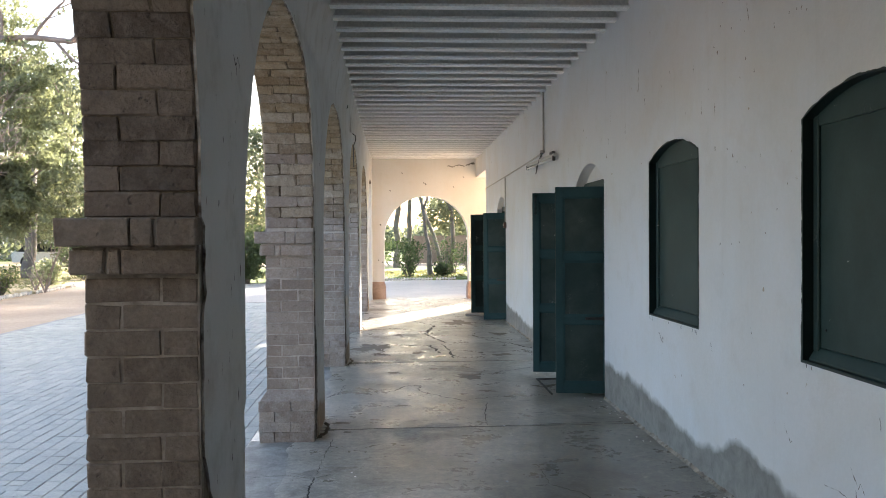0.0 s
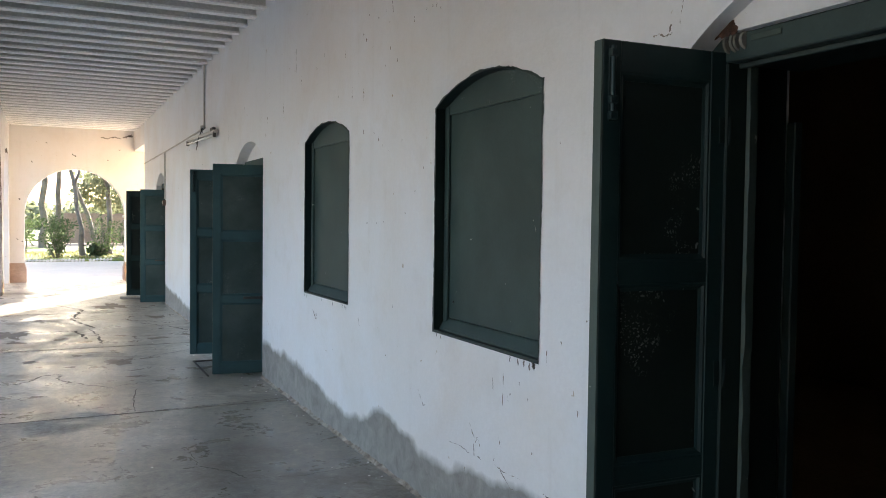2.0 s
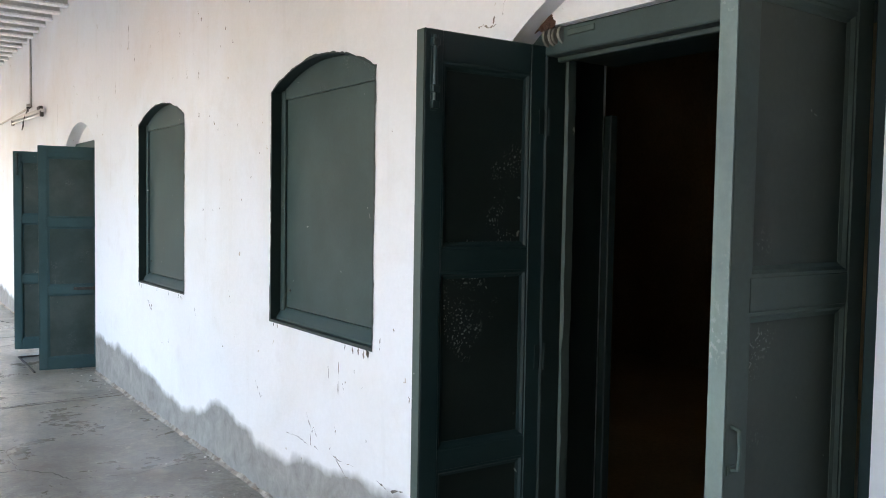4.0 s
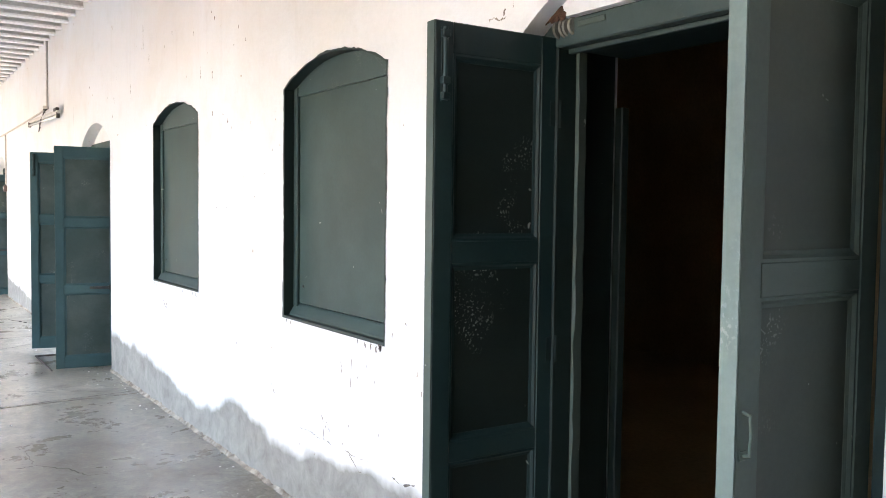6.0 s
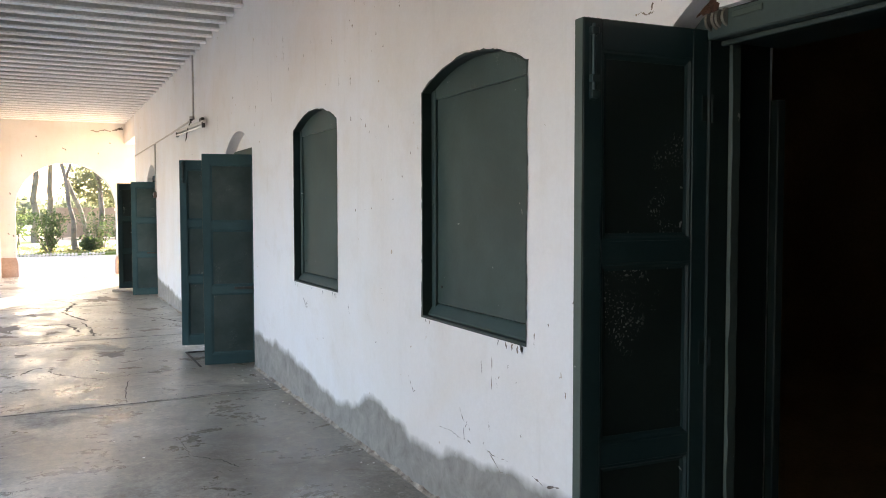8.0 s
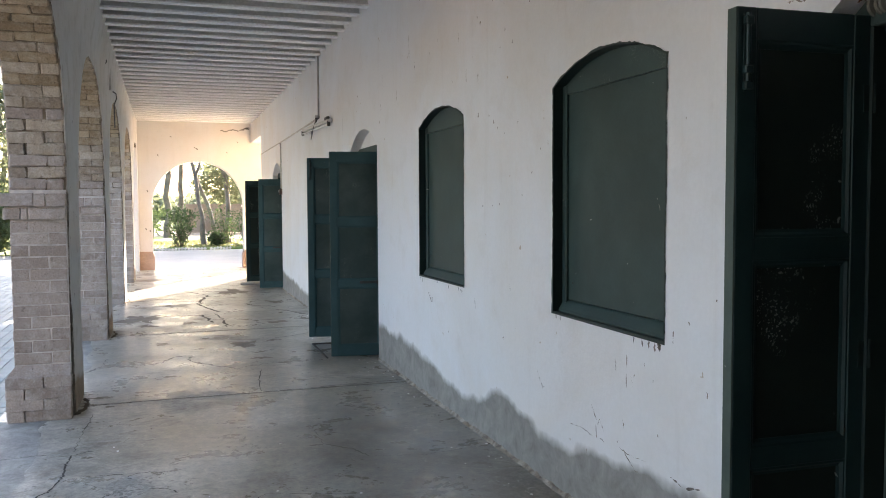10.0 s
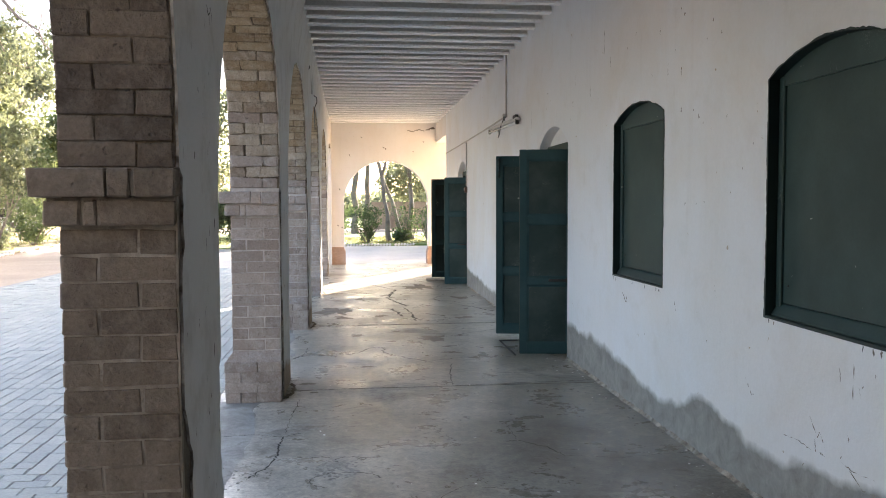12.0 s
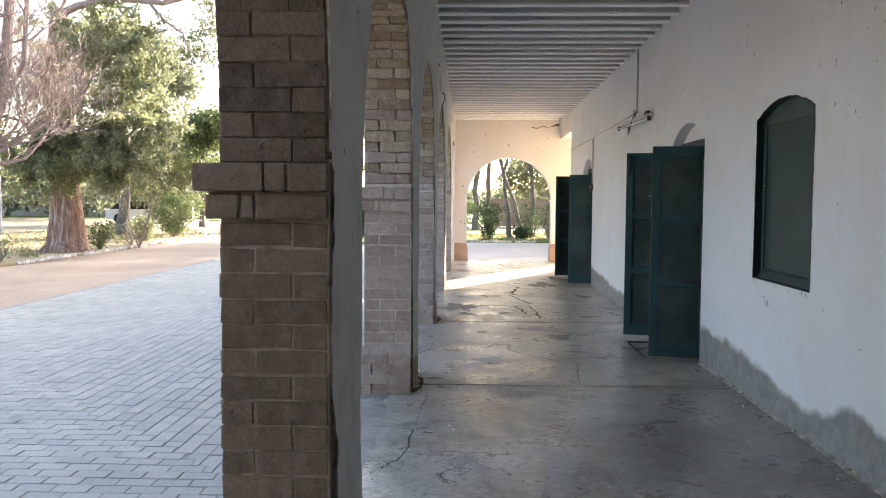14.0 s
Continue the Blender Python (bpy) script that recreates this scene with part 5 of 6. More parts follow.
def door(name, y0, y1, turns, widths, bases, top, bolts, boards, paints, set_back, broken):
    """broken: how far along the head the infill has crumbled."""
    place = anchor(name, WALL_X + 0.2, (y0 + y1) / 2, 0)
    tagged(place, "dark green double door, both panelled leaves standing open into the corridor", "door", kind="structure")
    fx0, fx1, head = WALL_X + 0.092, WALL_X + 0.225, 2.065

    def put(pname, bm, mat, label="", smooth=False):
        bmesh.ops.transform(bm, matrix=place.matrix_world.inverted(), verts=bm.verts)
        return part(pname, bm, mat, place, label, smooth)
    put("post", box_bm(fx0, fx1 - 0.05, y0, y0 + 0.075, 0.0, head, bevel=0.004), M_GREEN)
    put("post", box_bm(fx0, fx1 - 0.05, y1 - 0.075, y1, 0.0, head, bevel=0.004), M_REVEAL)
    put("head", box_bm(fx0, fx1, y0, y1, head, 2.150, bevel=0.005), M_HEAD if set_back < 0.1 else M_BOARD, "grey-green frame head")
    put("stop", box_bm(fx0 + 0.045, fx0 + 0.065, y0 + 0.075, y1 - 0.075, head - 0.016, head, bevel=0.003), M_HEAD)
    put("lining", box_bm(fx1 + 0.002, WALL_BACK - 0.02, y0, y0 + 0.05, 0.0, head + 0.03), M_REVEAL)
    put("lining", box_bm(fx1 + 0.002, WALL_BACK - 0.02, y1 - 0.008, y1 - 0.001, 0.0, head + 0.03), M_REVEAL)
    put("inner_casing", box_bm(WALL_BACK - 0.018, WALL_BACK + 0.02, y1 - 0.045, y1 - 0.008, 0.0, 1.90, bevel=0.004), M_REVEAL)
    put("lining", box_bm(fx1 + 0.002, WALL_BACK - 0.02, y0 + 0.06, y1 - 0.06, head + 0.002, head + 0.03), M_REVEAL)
    # worn rebate edge of the far post
    bm = bmesh.new()
    n = 40
    rows = []
    for k in range(n + 1):
        z = (head - 0.004) * k / n
        w = 0.006 * noise.noise((z * 9, y0, 1)) + 0.003 * noise.noise((z * 30, y0, 4))
        rows.append([bm.verts.new(p) for p in ((fx1 - 0.048, y1 - 0.074, z), (fx1 - 0.044 + w, y1 - 0.086 - w * 0.5, z), (fx1 - 0.008 + w, y1 - 0.084 + w * 0.4, z), (fx1, y1 - 0.060, z))])
    for a, b in zip(rows, rows[1:]):
        for k in range(3):
            bm.faces.new((a[k], a[k + 1], b[k + 1], b[k]))
    put("stop", bm, M_DUSTY, "pale worn door stop")
    for q in (0.30, 0.40):
        put("bracket", box_bm(fx0 + 0.045, fx0 + 0.075, y0 + q, y0 + q + 0.012, head - 0.026, head + 0.002, bevel=0.002), M_STEEL)
    # lime-plastered infill under the arch
    pts = [(a, max(b, 2.150)) for a, b in segment_arch(y0, y1, DOOR_SPRING, DOOR_RISE, 18)] + [(y0, 2.151), (y1, 2.151)]
    bm = bmesh.new()
    prism(bm, [p for k, p in enumerate(pts) if k == 0 or (abs(p[0] - pts[k - 1][0]) > 1e-5)], WALL_X + set_back, WALL_X + 0.24)
    put("tympanum", bm, M_WALL, "limewashed infill under the arch")
    # crumbled corner with bare brick
    r = random.Random(int(y0 * 10))
    bm = bmesh.new()
    for _ in range(26):
        cy, s = broken + r.gauss(0, 0.024), r.uniform(0.006, 0.016)
        cz = 2.152 + abs(r.gauss(0, 0.020))
        q = bmesh.ops.create_icosphere(bm, subdivisions=2, radius=s)
        for v in q["verts"]:
            v.co = Vector((v.co.x * 0.3, v.co.y * 1.2, v.co.z * 1.3)) * (1 + 0.6 * noise.noise(v.co * 70 + Vector((cy, cz, 0)))) + Vector((WALL_X + set_back + 0.001, cy, cz))
    put("rubble", bm, M_RAW, "crumbled plaster and brown brick in the corner")
    hx = fx0 + 0.010
    for k, (yh, sgn) in enumerate(((y0 + 0.105, 1), (y1 - 0.045, -1))):
        door_leaf(place, (hx, yh), widths[k], top - bases[k], bases[k], turns[k], sgn, bolts[k], boards[k], paints[k], k == 0 and set_back < 0.1, k == 0 and set_back > 0.1)
    return place


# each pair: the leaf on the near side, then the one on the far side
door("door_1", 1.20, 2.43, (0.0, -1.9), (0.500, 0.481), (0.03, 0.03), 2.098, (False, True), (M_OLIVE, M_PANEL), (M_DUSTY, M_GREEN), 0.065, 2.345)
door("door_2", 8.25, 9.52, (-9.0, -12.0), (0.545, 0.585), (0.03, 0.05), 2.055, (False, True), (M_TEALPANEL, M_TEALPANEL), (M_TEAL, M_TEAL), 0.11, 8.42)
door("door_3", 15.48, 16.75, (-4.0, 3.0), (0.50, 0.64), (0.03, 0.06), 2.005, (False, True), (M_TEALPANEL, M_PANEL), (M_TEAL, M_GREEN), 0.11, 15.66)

# ---- tube light, conduits, switch ----
ty0, ty1 = 10.47, 12.45
batten = tagged(anchor("tube_light", 2.0, 11.05, 2.60), "dusty unlit tube light on a tin batten beside the wall", "lamp")


def at_batten(name, bm, mat, label="", smooth=False):
    bmesh.ops.transform(bm, matrix=batten.matrix_world.inverted(), verts=bm.verts)
    return part(name, bm, mat, batten, label, smooth)


lean = Vector((2.035, ty0, 2.565)), Vector((2.015, ty1, 2.600))
bm = bmesh.new()
m = look((lean[0] + lean[1]) / 2, lean[1])
half = (ty1 - ty0) / 2
box(bm, -0.020, 0.020, -0.012, 0.020, -half, half, m)
box(bm, -0.026, 0.026, 0.020, 0.024, -half + 0.01, half - 0.01, m)
at_batten("batten", bm, M_TIN, "dusty tin batten")
bm = bmesh.new()
tube(bm, [lean[0] + Vector((-0.015, 0.05, -0.040)), lean[1] + Vector((-0.015, -0.05, -0.040))], 0.015, 12)
at_batten("glass_tube", bm, M_TUBE, "unlit white glass tube", True)
for p in (lean[0] + Vector((-0.01, 0.03, -0.028)), lean[1] + Vector((-0.01, -0.03, -0.028))):
    at_batten("lamp_holder", box_bm(p.x - 0.018, p.x + 0.018, p.y - 0.02, p.y + 0.02, p.z - 0.035, p.z + 0.03, bevel=0.004), M_STEEL)
at_batten("choke", box_bm(2.005, 2.045, ty0 + 0.05, ty0 + 0.22, 2.585, 2.625, bevel=0.006), M_STEEL, "dark ballast at the end of the batten")
bm = bmesh.new()
tube(bm, [(2.06, 11.42, 2.69), (2.03, 11.44, 2.66), (2.0, 11.5, 2.56), (2.0, 11.62, 2.46), (2.02, 11.8, 2.44), (2.05, 11.9, 2.50), (2.05, 11.95, 2.58)], 0.007, 6)
tube(bm, [(2.05, 11.45, 2.69), (2.0, 11.3, 2.67), (2.0, 11.2, 2.62)], 0.007, 6)
at_batten("bracket_wire", bm, M_STEEL, "looped wire")

bm = bmesh.new()
tube(bm, [(2.066, 11.45, CEIL + 0.02), (2.066, 11.45, 2.72)], 0.012, 8)
lathe(bm, [(0.03, 0), (0.034, 0.02), (0.03, 0.04)], Matrix.Translation((2.05, 11.45, 2.69)), 12)
drop = tagged(part("conduit_drop", bm, M_CONDUIT), "painted conduit dropping from the ceiling to the lamp", "conduit")
bm = bmesh.new()
tube(bm, [(2.068, 11.5, 2.70), (2.068, 13.5, 2.675), (2.068, 15.4, 2.66), (2.068, 18.8, 2.64)], 0.012, 8)
tagged(part("conduit_run", bm, M_CONDUIT), "painted conduit running along the wall", "conduit")
sw = tagged(anchor("switch_box", 2.06, 15.42, 1.78), "small brown switch box at the foot of its conduit", "switch")
part("pipe", tube(bmesh.new(), [(0.006, 0, 0.06), (0.006, 0, 0.87)], 0.012, 8), M_CONDUIT, sw)
part("box", box_bm(-0.03, 0.02, -0.04, 0.04, -0.055, 0.045, bevel=0.006), M_BROWN, sw)
part("rocker", box_bm(-0.04, -0.03, -0.015, 0.015, -0.02, 0.025, bevel=0.003), M_TIN, sw)

# ---- hooks and pipe on the arcade ----
for y, z in ((7.33, 3.33), (8.47, 3.28), (10.85, 3.20)):
    bm = bmesh.new()
    tube(bm, [(ARC_IN - 0.01, y, z + 0.02), (ARC_IN + 0.004, y, z), (ARC_IN + 0.022, y, z), (ARC_IN + 0.03, y, z + 0.008), (ARC_IN + 0.032, y, z + 0.04)], 0.0055, 8)
    tagged(part("hook", bm, M_STEEL), "small dark iron hook in the plaster", "hook", "arcade hooks")
bm = bmesh.new()
tube(bm, [(ARC_IN + 0.012, 11.7, CEIL + 0.02), (ARC_IN + 0.012, 11.7, 3.0)], 0.012, 8)
tagged(part("pipe_stub", bm, M_CONDUIT), "grey pipe coming down from the ceiling", "conduit")
bm = bmesh.new()
tube(bm, [(ARC_IN + 0.01, 12.3, 3.06), (ARC_IN + 0.05, 12.3, 3.03), (ARC_IN + 0.05, 12.4, 2.98), (ARC_IN + 0.01, 12.5, 2.9), (ARC_IN + 0.012, 12.55, 2.6)], 0.008, 6)
tagged(part("loose_cable", bm, M_STEEL), "loose dark cable on the arcade plaster", "cable")

# ---- broken insulator over the first door ----
ins = tagged(anchor("insulator", WALL_X + 0.10, 2.33, 2.125), "dusty porcelain bobbin insulators in the broken corner over the door", "insulator")
for dy, s in ((0.010, 1.45), (-0.030, 1.3)):
    bm = bmesh.new()
    lathe(bm, [(0.010 * s, -0.02), (0.022 * s, -0.019), (0.025 * s, -0.013), (0.022 * s, -0.008), (0.012 * s, -0.006), (0.012 * s, 0.006), (0.022 * s, 0.008), (0.025 * s, 0.013), (0.022 * s, 0.019), (0.010 * s, 0.02)], pose(0, dy, 0.0, 0, 0, 0) @ pose(0, 0, 0, 90, 0, 0), 14)
    part("bobbin", bm, M_PORCELAIN, ins)
part("clamp", box_bm(-0.014, -0.009, -0.19, -0.07, -0.010, 0.010, bevel=0.002), M_DUSTY, ins)
part("wire", tube(bmesh.new(), [(0.0, 0.02, 0.0), (-0.03, 0.0, 0.05), (-0.05, -0.06, 0.12), (-0.06, -0.10, 0.22), (-0.02, -0.10, 0.30)], 0.003, 6), M_STEEL, ins)


# ---- plants ----
def grow(bm, p, d, length, radius, depth, r, tips, spread=0.7, up=0.25, sides=7, kids=(2, 3), bend=0.25, thin=0.004):
    """A limb that bends, tapers and forks."""
    pts, radii = [Vector(p)], [radius]
    d = Vector(d).normalized()
    radius = max(radius, thin)
    n = 4
    for k in range(n):
        d = (d + Vector((r.uniform(-1, 1), r.uniform(-1, 1), r.uniform(-0.6, 1) * 0.8)) * bend + Vector((0, 0, up * 0.15))).normalized()
        pts.append(pts[-1] + d * length / n)
        radii.append(radius * (1 - 0.45 * (k + 1) / n))
    tube(bm, pts, radii, max(3, sides), False)
    if depth == 0:
        tips.append(pts[-1])
        return
    if depth <= 2:
        tips.append(pts[2])
    for k in range(r.randint(*kids)):
        q = pts[-1] if k == 0 else pts[r.choice((2, 3, 4))]
        e = (d + Vector((r.uniform(-1, 1), r.uniform(-1, 1), r.uniform(-0.7, 0.9))) * spread + Vector((0, 0, up * 0.3))).normalized()
        grow(bm, q, e, length * r.uniform(0.6, 0.85), radii[-1] * (0.85 if k == 0 else 0.65), depth - 1, r, tips, spread, up, sides - 1, kids, bend, thin)


def leaves(name, centres, count, radius, size, material, parent, seed, squash=0.8, label="", long=1.8):
    """Many small folded leaves scattered in clumps round the given centres."""
    g = np.random.default_rng(seed)
    c = np.array([tuple(p) for p in centres])
    who = g.integers(0, len(c), count)
    off = g.normal(size=(count, 3))
    off /= np.linalg.norm(off, axis=1)[:, None] + 1e-9
    off *= (g.random(count) ** 0.45)[:, None] * radius
    off[:, 2] *= squash
    pos = c[who] + off
    a = g.normal(size=(count, 3))
    a[:, 2] -= 0.5
    a /= np.linalg.norm(a, axis=1)[:, None]
    b = np.cross(a, g.normal(size=(count, 3)))
    b /= np.linalg.norm(b, axis=1)[:, None]
    nrm = np.cross(a, b)
    s = size * g.uniform(0.6, 1.3, count)[:, None]
    v = np.empty((count, 4, 3))
    v[:, 0], v[:, 2] = pos - a * s * long / 2, pos + a * s * long / 2
    v[:, 1], v[:, 3] = pos + b * s / 2 + nrm * s * 0.18, pos - b * s / 2 + nrm * s * 0.18
    f = np.arange(count * 4).reshape(-1, 4)
    faces = np.concatenate([f[:, [0, 1, 2]], f[:, [0, 2, 3]]])
    return mesh_part(name, v.reshape(-1, 3).tolist(), faces.tolist(), material, parent, label)


def blob_centres(c, rad, n, r, hollow=0.35):
    out = []
    while len(out) < n:
        p = Vector((r.uniform(-1, 1), r.uniform(-1, 1), r.uniform(-1, 1)))
        if hollow < p.length < 1.0 + 0.15 * noise.noise(p * 2.1):
            out.append(Vector(c) + Vector((p.x * rad[0], p.y * rad[1], p.z * rad[2])))
    return out


def trunk_mesh(bm, path, radii, r, sides=14, flare=0.0):
    """A trunk with a ribbed, uneven outline."""
    rings = []
    for i, (p, q) in enumerate(zip(path, radii)):
        ring = []
        for k in range(sides):
            a = 2 * math.pi * k / sides
            w = q * (1 + 0.16 * noise.noise((math.cos(a) * 1.6, math.sin(a) * 1.6, i * 0.35 + p[0])) + (0.09 * noise.noise((math.cos(a) * 5, math.sin(a) * 5, i * 0.3)) if sides > 30 else 0.0) + (flare * (0.5 + 0.5 * math.cos(5 * a)) if i == 0 else 0))
            ring.append(bm.verts.new((p[0] + w * math.cos(a), p[1] + w * math.sin(a), p[2])))
        rings.append(ring)
    for a, b in zip(rings, rings[1:]):
        for k in range(sides):
            bm.faces.new((a[k], a[(k + 1) % sides], b[(k + 1) % sides], b[k]))
    bm.faces.new(rings[-1])


# the big tree on the left lawn
r = random.Random(7)
G = GROUND
big = tagged(anchor("tree", 0, 0, 0), "huge old tree with a flaking brown trunk and thick olive crown", "tree")
bx, by = -12.0, 24.2
bm = bmesh.new()
trunk_mesh(bm, [(bx, by, G - 0.1), (bx, by, G + 0.35), (bx + 0.02, by, 0.9), (bx - 0.05, by, 2.0), (bx - 0.15, by, 3.4), (bx - 0.3, by + 0.1, 5.0), (bx - 0.2, by + 0.2, 7.0)], [0.66, 0.53, 0.46, 0.39, 0.35, 0.31, 0.25], r, 44, 0.34)
part("trunk", bm, M_BARK, big, "thick trunk, bark flaking grey to red-brown", True)
bm = bmesh.new()
tips = []
tube(bm, [(bx - 0.2, by, 6.3), (bx - 0.1, by - 0.1, 6.75), (bx + 0.5, by - 0.1, 7.02), (bx + 1.1, by - 0.1, 7.16), (bx + 2.0, by - 0.1, 7.20), (bx + 3.0, by - 0.1, 7.10), (bx + 3.5, by + 0.8, 7.5), (bx + 3.7, by + 1.6, 8.1)],
     [0.15, 0.125, 0.11, 0.10, 0.09, 0.075, 0.06, 0.045], 10, True)
for k, (p, d) in enumerate([((bx + 1.1, by - 0.1, 7.16), (0.3, 0.1, 1)), ((bx + 2.0, by - 0.1, 7.2), (0.5, -0.2, 0.8)), ((bx + 3.0, by - 0.1, 7.1), (1, -0.3, 0.6)), ((bx - 0.2, by + 0.2, 6.9), (-0.6, 0.3, 1)), ((bx - 0.2, by + 0.2, 6.9), (0.2, 0.5, 1)), ((bx + 1.6, by - 0.1, 7.18), (0.4, 0.2, -0.8)), ((bx + 2.6, by - 0.1, 7.1), (0.5, 0.3, -0.9))]):
    grow(bm, p, d, 1.3, 0.055, 3, r, tips, 0.8, 0.1, 6)
droop = []
for k in range(6):
    grow(bm, (bx + 3.7, by + 1.6, 8.0), (r.uniform(-0.5, 0.6), r.uniform(-0.4, 0.6), -1), 1.1, 0.02, 2, r, droop, 0.45, -0.5, 5)
low_tips = []
for d in ((1, -0.3, 0.5), (1, 0.2, 0.9), (0.6, -0.6, 0.7), (-0.8, -0.4, 0.6), (0.4, 0.6, 0.8), (1, -0.1, 0.15), (-0.9, 0.2, 0.9), (1, 0.1, 1.4), (0.8, -0.4, 1.2)):
    grow(bm, (bx, by, r.uniform(2.2, 4.5)), d, 1.5, 0.10, 3, r, low_tips, 0.7, 0.1, 6)
part("limb", bm, M_TWIG, big, "pale grey-pink bare limbs", True)
# leaves sit in many small sprays of uneven density, with gaps between them
cc = []
for c, rad, n in (((bx + 1.35, by - 0.2, 4.15), (1.9, 1.7, 2.4), 90), ((bx + 2.2, by - 0.3, 3.7), (1.0, 1.0, 1.9), 36), ((bx - 0.45, by - 0.6, 2.5), (0.9, 0.8, 0.8), 22), ((bx + 0.9, by - 0.9, 2.45), (1.4, 0.8, 0.8), 28), ((bx + 1.5, by, 6.2), (1.1, 1.0, 0.7), 12)):
    for p in blob_centres(c, rad, n, r, 0.5):
        # each spray is a short row of clumps pointing outwards
        d = (p - Vector(c)).normalized() + Vector((r.uniform(-0.5, 0.5), r.uniform(-0.5, 0.5), r.uniform(-0.4, 0.5)))
        cc += [p + d * q for q in (-0.25, 0.0, 0.2, 0.36)]
cc += low_tips[::2]
leaves("crown", cc, 36000, 0.25, 0.066, M_LEAF, big, 1, 0.8, "sprays of sunlit olive-green foliage", 2.1)
leaves("top_foliage", [(bx + r.uniform(0.2, 2.0), by + r.uniform(-0.5, 0.5), r.uniform(7.4, 8.6)) for _ in range(20)], 1500, 0.38, 0.066, M_LEAF, big, 4, 0.7, "light foliage over the top limb", 2.1)
leaves("upper_foliage", tips[::2] + droop, 2600, 0.36, 0.06, M_LEAF3, big, 2, 0.7, "thin dark foliage high on the limbs", 2.6)

# bare tree with a haze of pinkish twigs
r = random.Random(17)
bare = tagged(anchor("bare_tree"), "leafless tree with a haze of pale pinkish twigs", "tree")
bm = bmesh.new()
tips = []
p0 = Vector((-12.1, 19.0, G))
trunk_mesh(bm, [tuple(p0), (-12.1, 19.0, 1.0), (-12.0, 19.0, 2.2)], [0.24, 0.19, 0.16], r, 10, 0.2)
part("trunk", bm, M_TWIG, bare)
bm = bmesh.new()
for d in ((1, 0.1, 0.9), (0.9, -0.4, 0.6), (0.6, 0.5, 1.1), (1.0, 0.4, 0.35), (-0.3, -0.6, 1), (1.0, -0.1, 1.4), (0.8, 0.2, 0.55), (1.0, -0.3, 1.0), (0.9, 0.1, 0.7), (0.7, -0.2, 1.7), (0.6, 0.2, 1.3), (0.9, 0.0, 1.2), (0.4, -0.3, 1.5)):
    grow(bm, (-12.0, 19.0, r.uniform(1.7, 2.2)), d, 1.55, 0.07, 5, r, tips, 0.75, 0.05, 6, (3, 3), 0.3, 0.0075)
for top_x, w in ((-10.55, 0.13), (-10.15, 0.06), (-11.0, 0.09)):
    tube(bm, [(-12.0, 19.0, 1.9), (-11.5, 19.1, 2.7), (-11.0 + 0.3 * w, 19.1, 3.5), (top_x - 0.15, 19.0, 4.6), (top_x, 18.9, 5.9), (top_x + 0.3, 18.9, 7.4)], [0.15, w * 1.1, w, w * 0.95, w * 0.85, w * 0.6], 9, True)
    for z in (4.4, 5.0, 5.6, 6.2):
        grow(bm, (top_x - 0.1, 19.0, z), (r.uniform(-0.6, 1.0), r.uniform(-0.8, 0.3), r.uniform(-0.2, 0.8)), 0.8, 0.03, 3, r, tips, 0.75, 0.05, 6, (3, 3), 0.3, 0.007)
part("branching", bm, M_TWIG, bare, "tangle of bare pinkish wood")


def simple_tree(name, x, y, trunk_pts, radii, crown, n_leaf, leaf, mat, bark, label, seed, limbs=4, size=0.1, crown_r=0.6, fork=0):
    r = random.Random(seed)
    top = tagged(anchor(name), label, "tree")
    bm = bmesh.new()
    # the trunk wavers between its main bends
    pts, thick = [], []
    for k in range(4 * len(trunk_pts) - 3):
        i, f = min(k // 4, len(trunk_pts) - 2), k / 4 - min(k // 4, len(trunk_pts) - 2)
        a, b, c = Vector(trunk_pts[i]).lerp(Vector(trunk_pts[i + 1]), f)
        w = 0.0 if k == 0 else 0.9 * radii[0]
        pts.append((x + a + w * noise.noise((c * 0.9, seed, 0.5)), y + b + w * noise.noise((c * 0.9, seed, 7.5)), c))
        thick.append(radii[i] + (radii[i + 1] - radii[i]) * f)
    trunk_mesh(bm, pts, thick, r, 10, 0.25)
    if fork:
        q = pts[len(pts) * 5 // 9]
        tube(bm, [q, (q[0] + fork * 0.16, q[1], q[2] + 0.45), (q[0] + fork * 0.30, q[1], q[2] + 1.2), (q[0] + fork * 0.52, q[1], q[2] + 2.4)], [thick[-1] * 0.9, thick[-1] * 0.85, thick[-1] * 0.75, thick[-1] * 0.5], 8, True)
    part("trunk", bm, bark, top, smooth=True)
    tips, bm = [], bmesh.new()
    a, b, c = trunk_pts[-1]
    for _ in range(limbs):
        grow(bm, (x + a, y + b, c - 0.05), (r.uniform(-1, 1), r.uniform(-1, 1), r.uniform(0.4, 1.3)), crown[3] if len(crown) > 3 else 1.4, radii[-1] * 0.7, 2, r, tips, 0.8, 0.15, 6)
    part("limb", bm, bark, top, smooth=True)
    cs = tips + (blob_centres((x + crown[0][0], y + crown[0][1], crown[0][2]), crown[1], crown[2], r) if crown[2] else [])
    leaves("crown", cs, n_leaf, crown_r, size, mat, top, seed, 0.8)
    return top


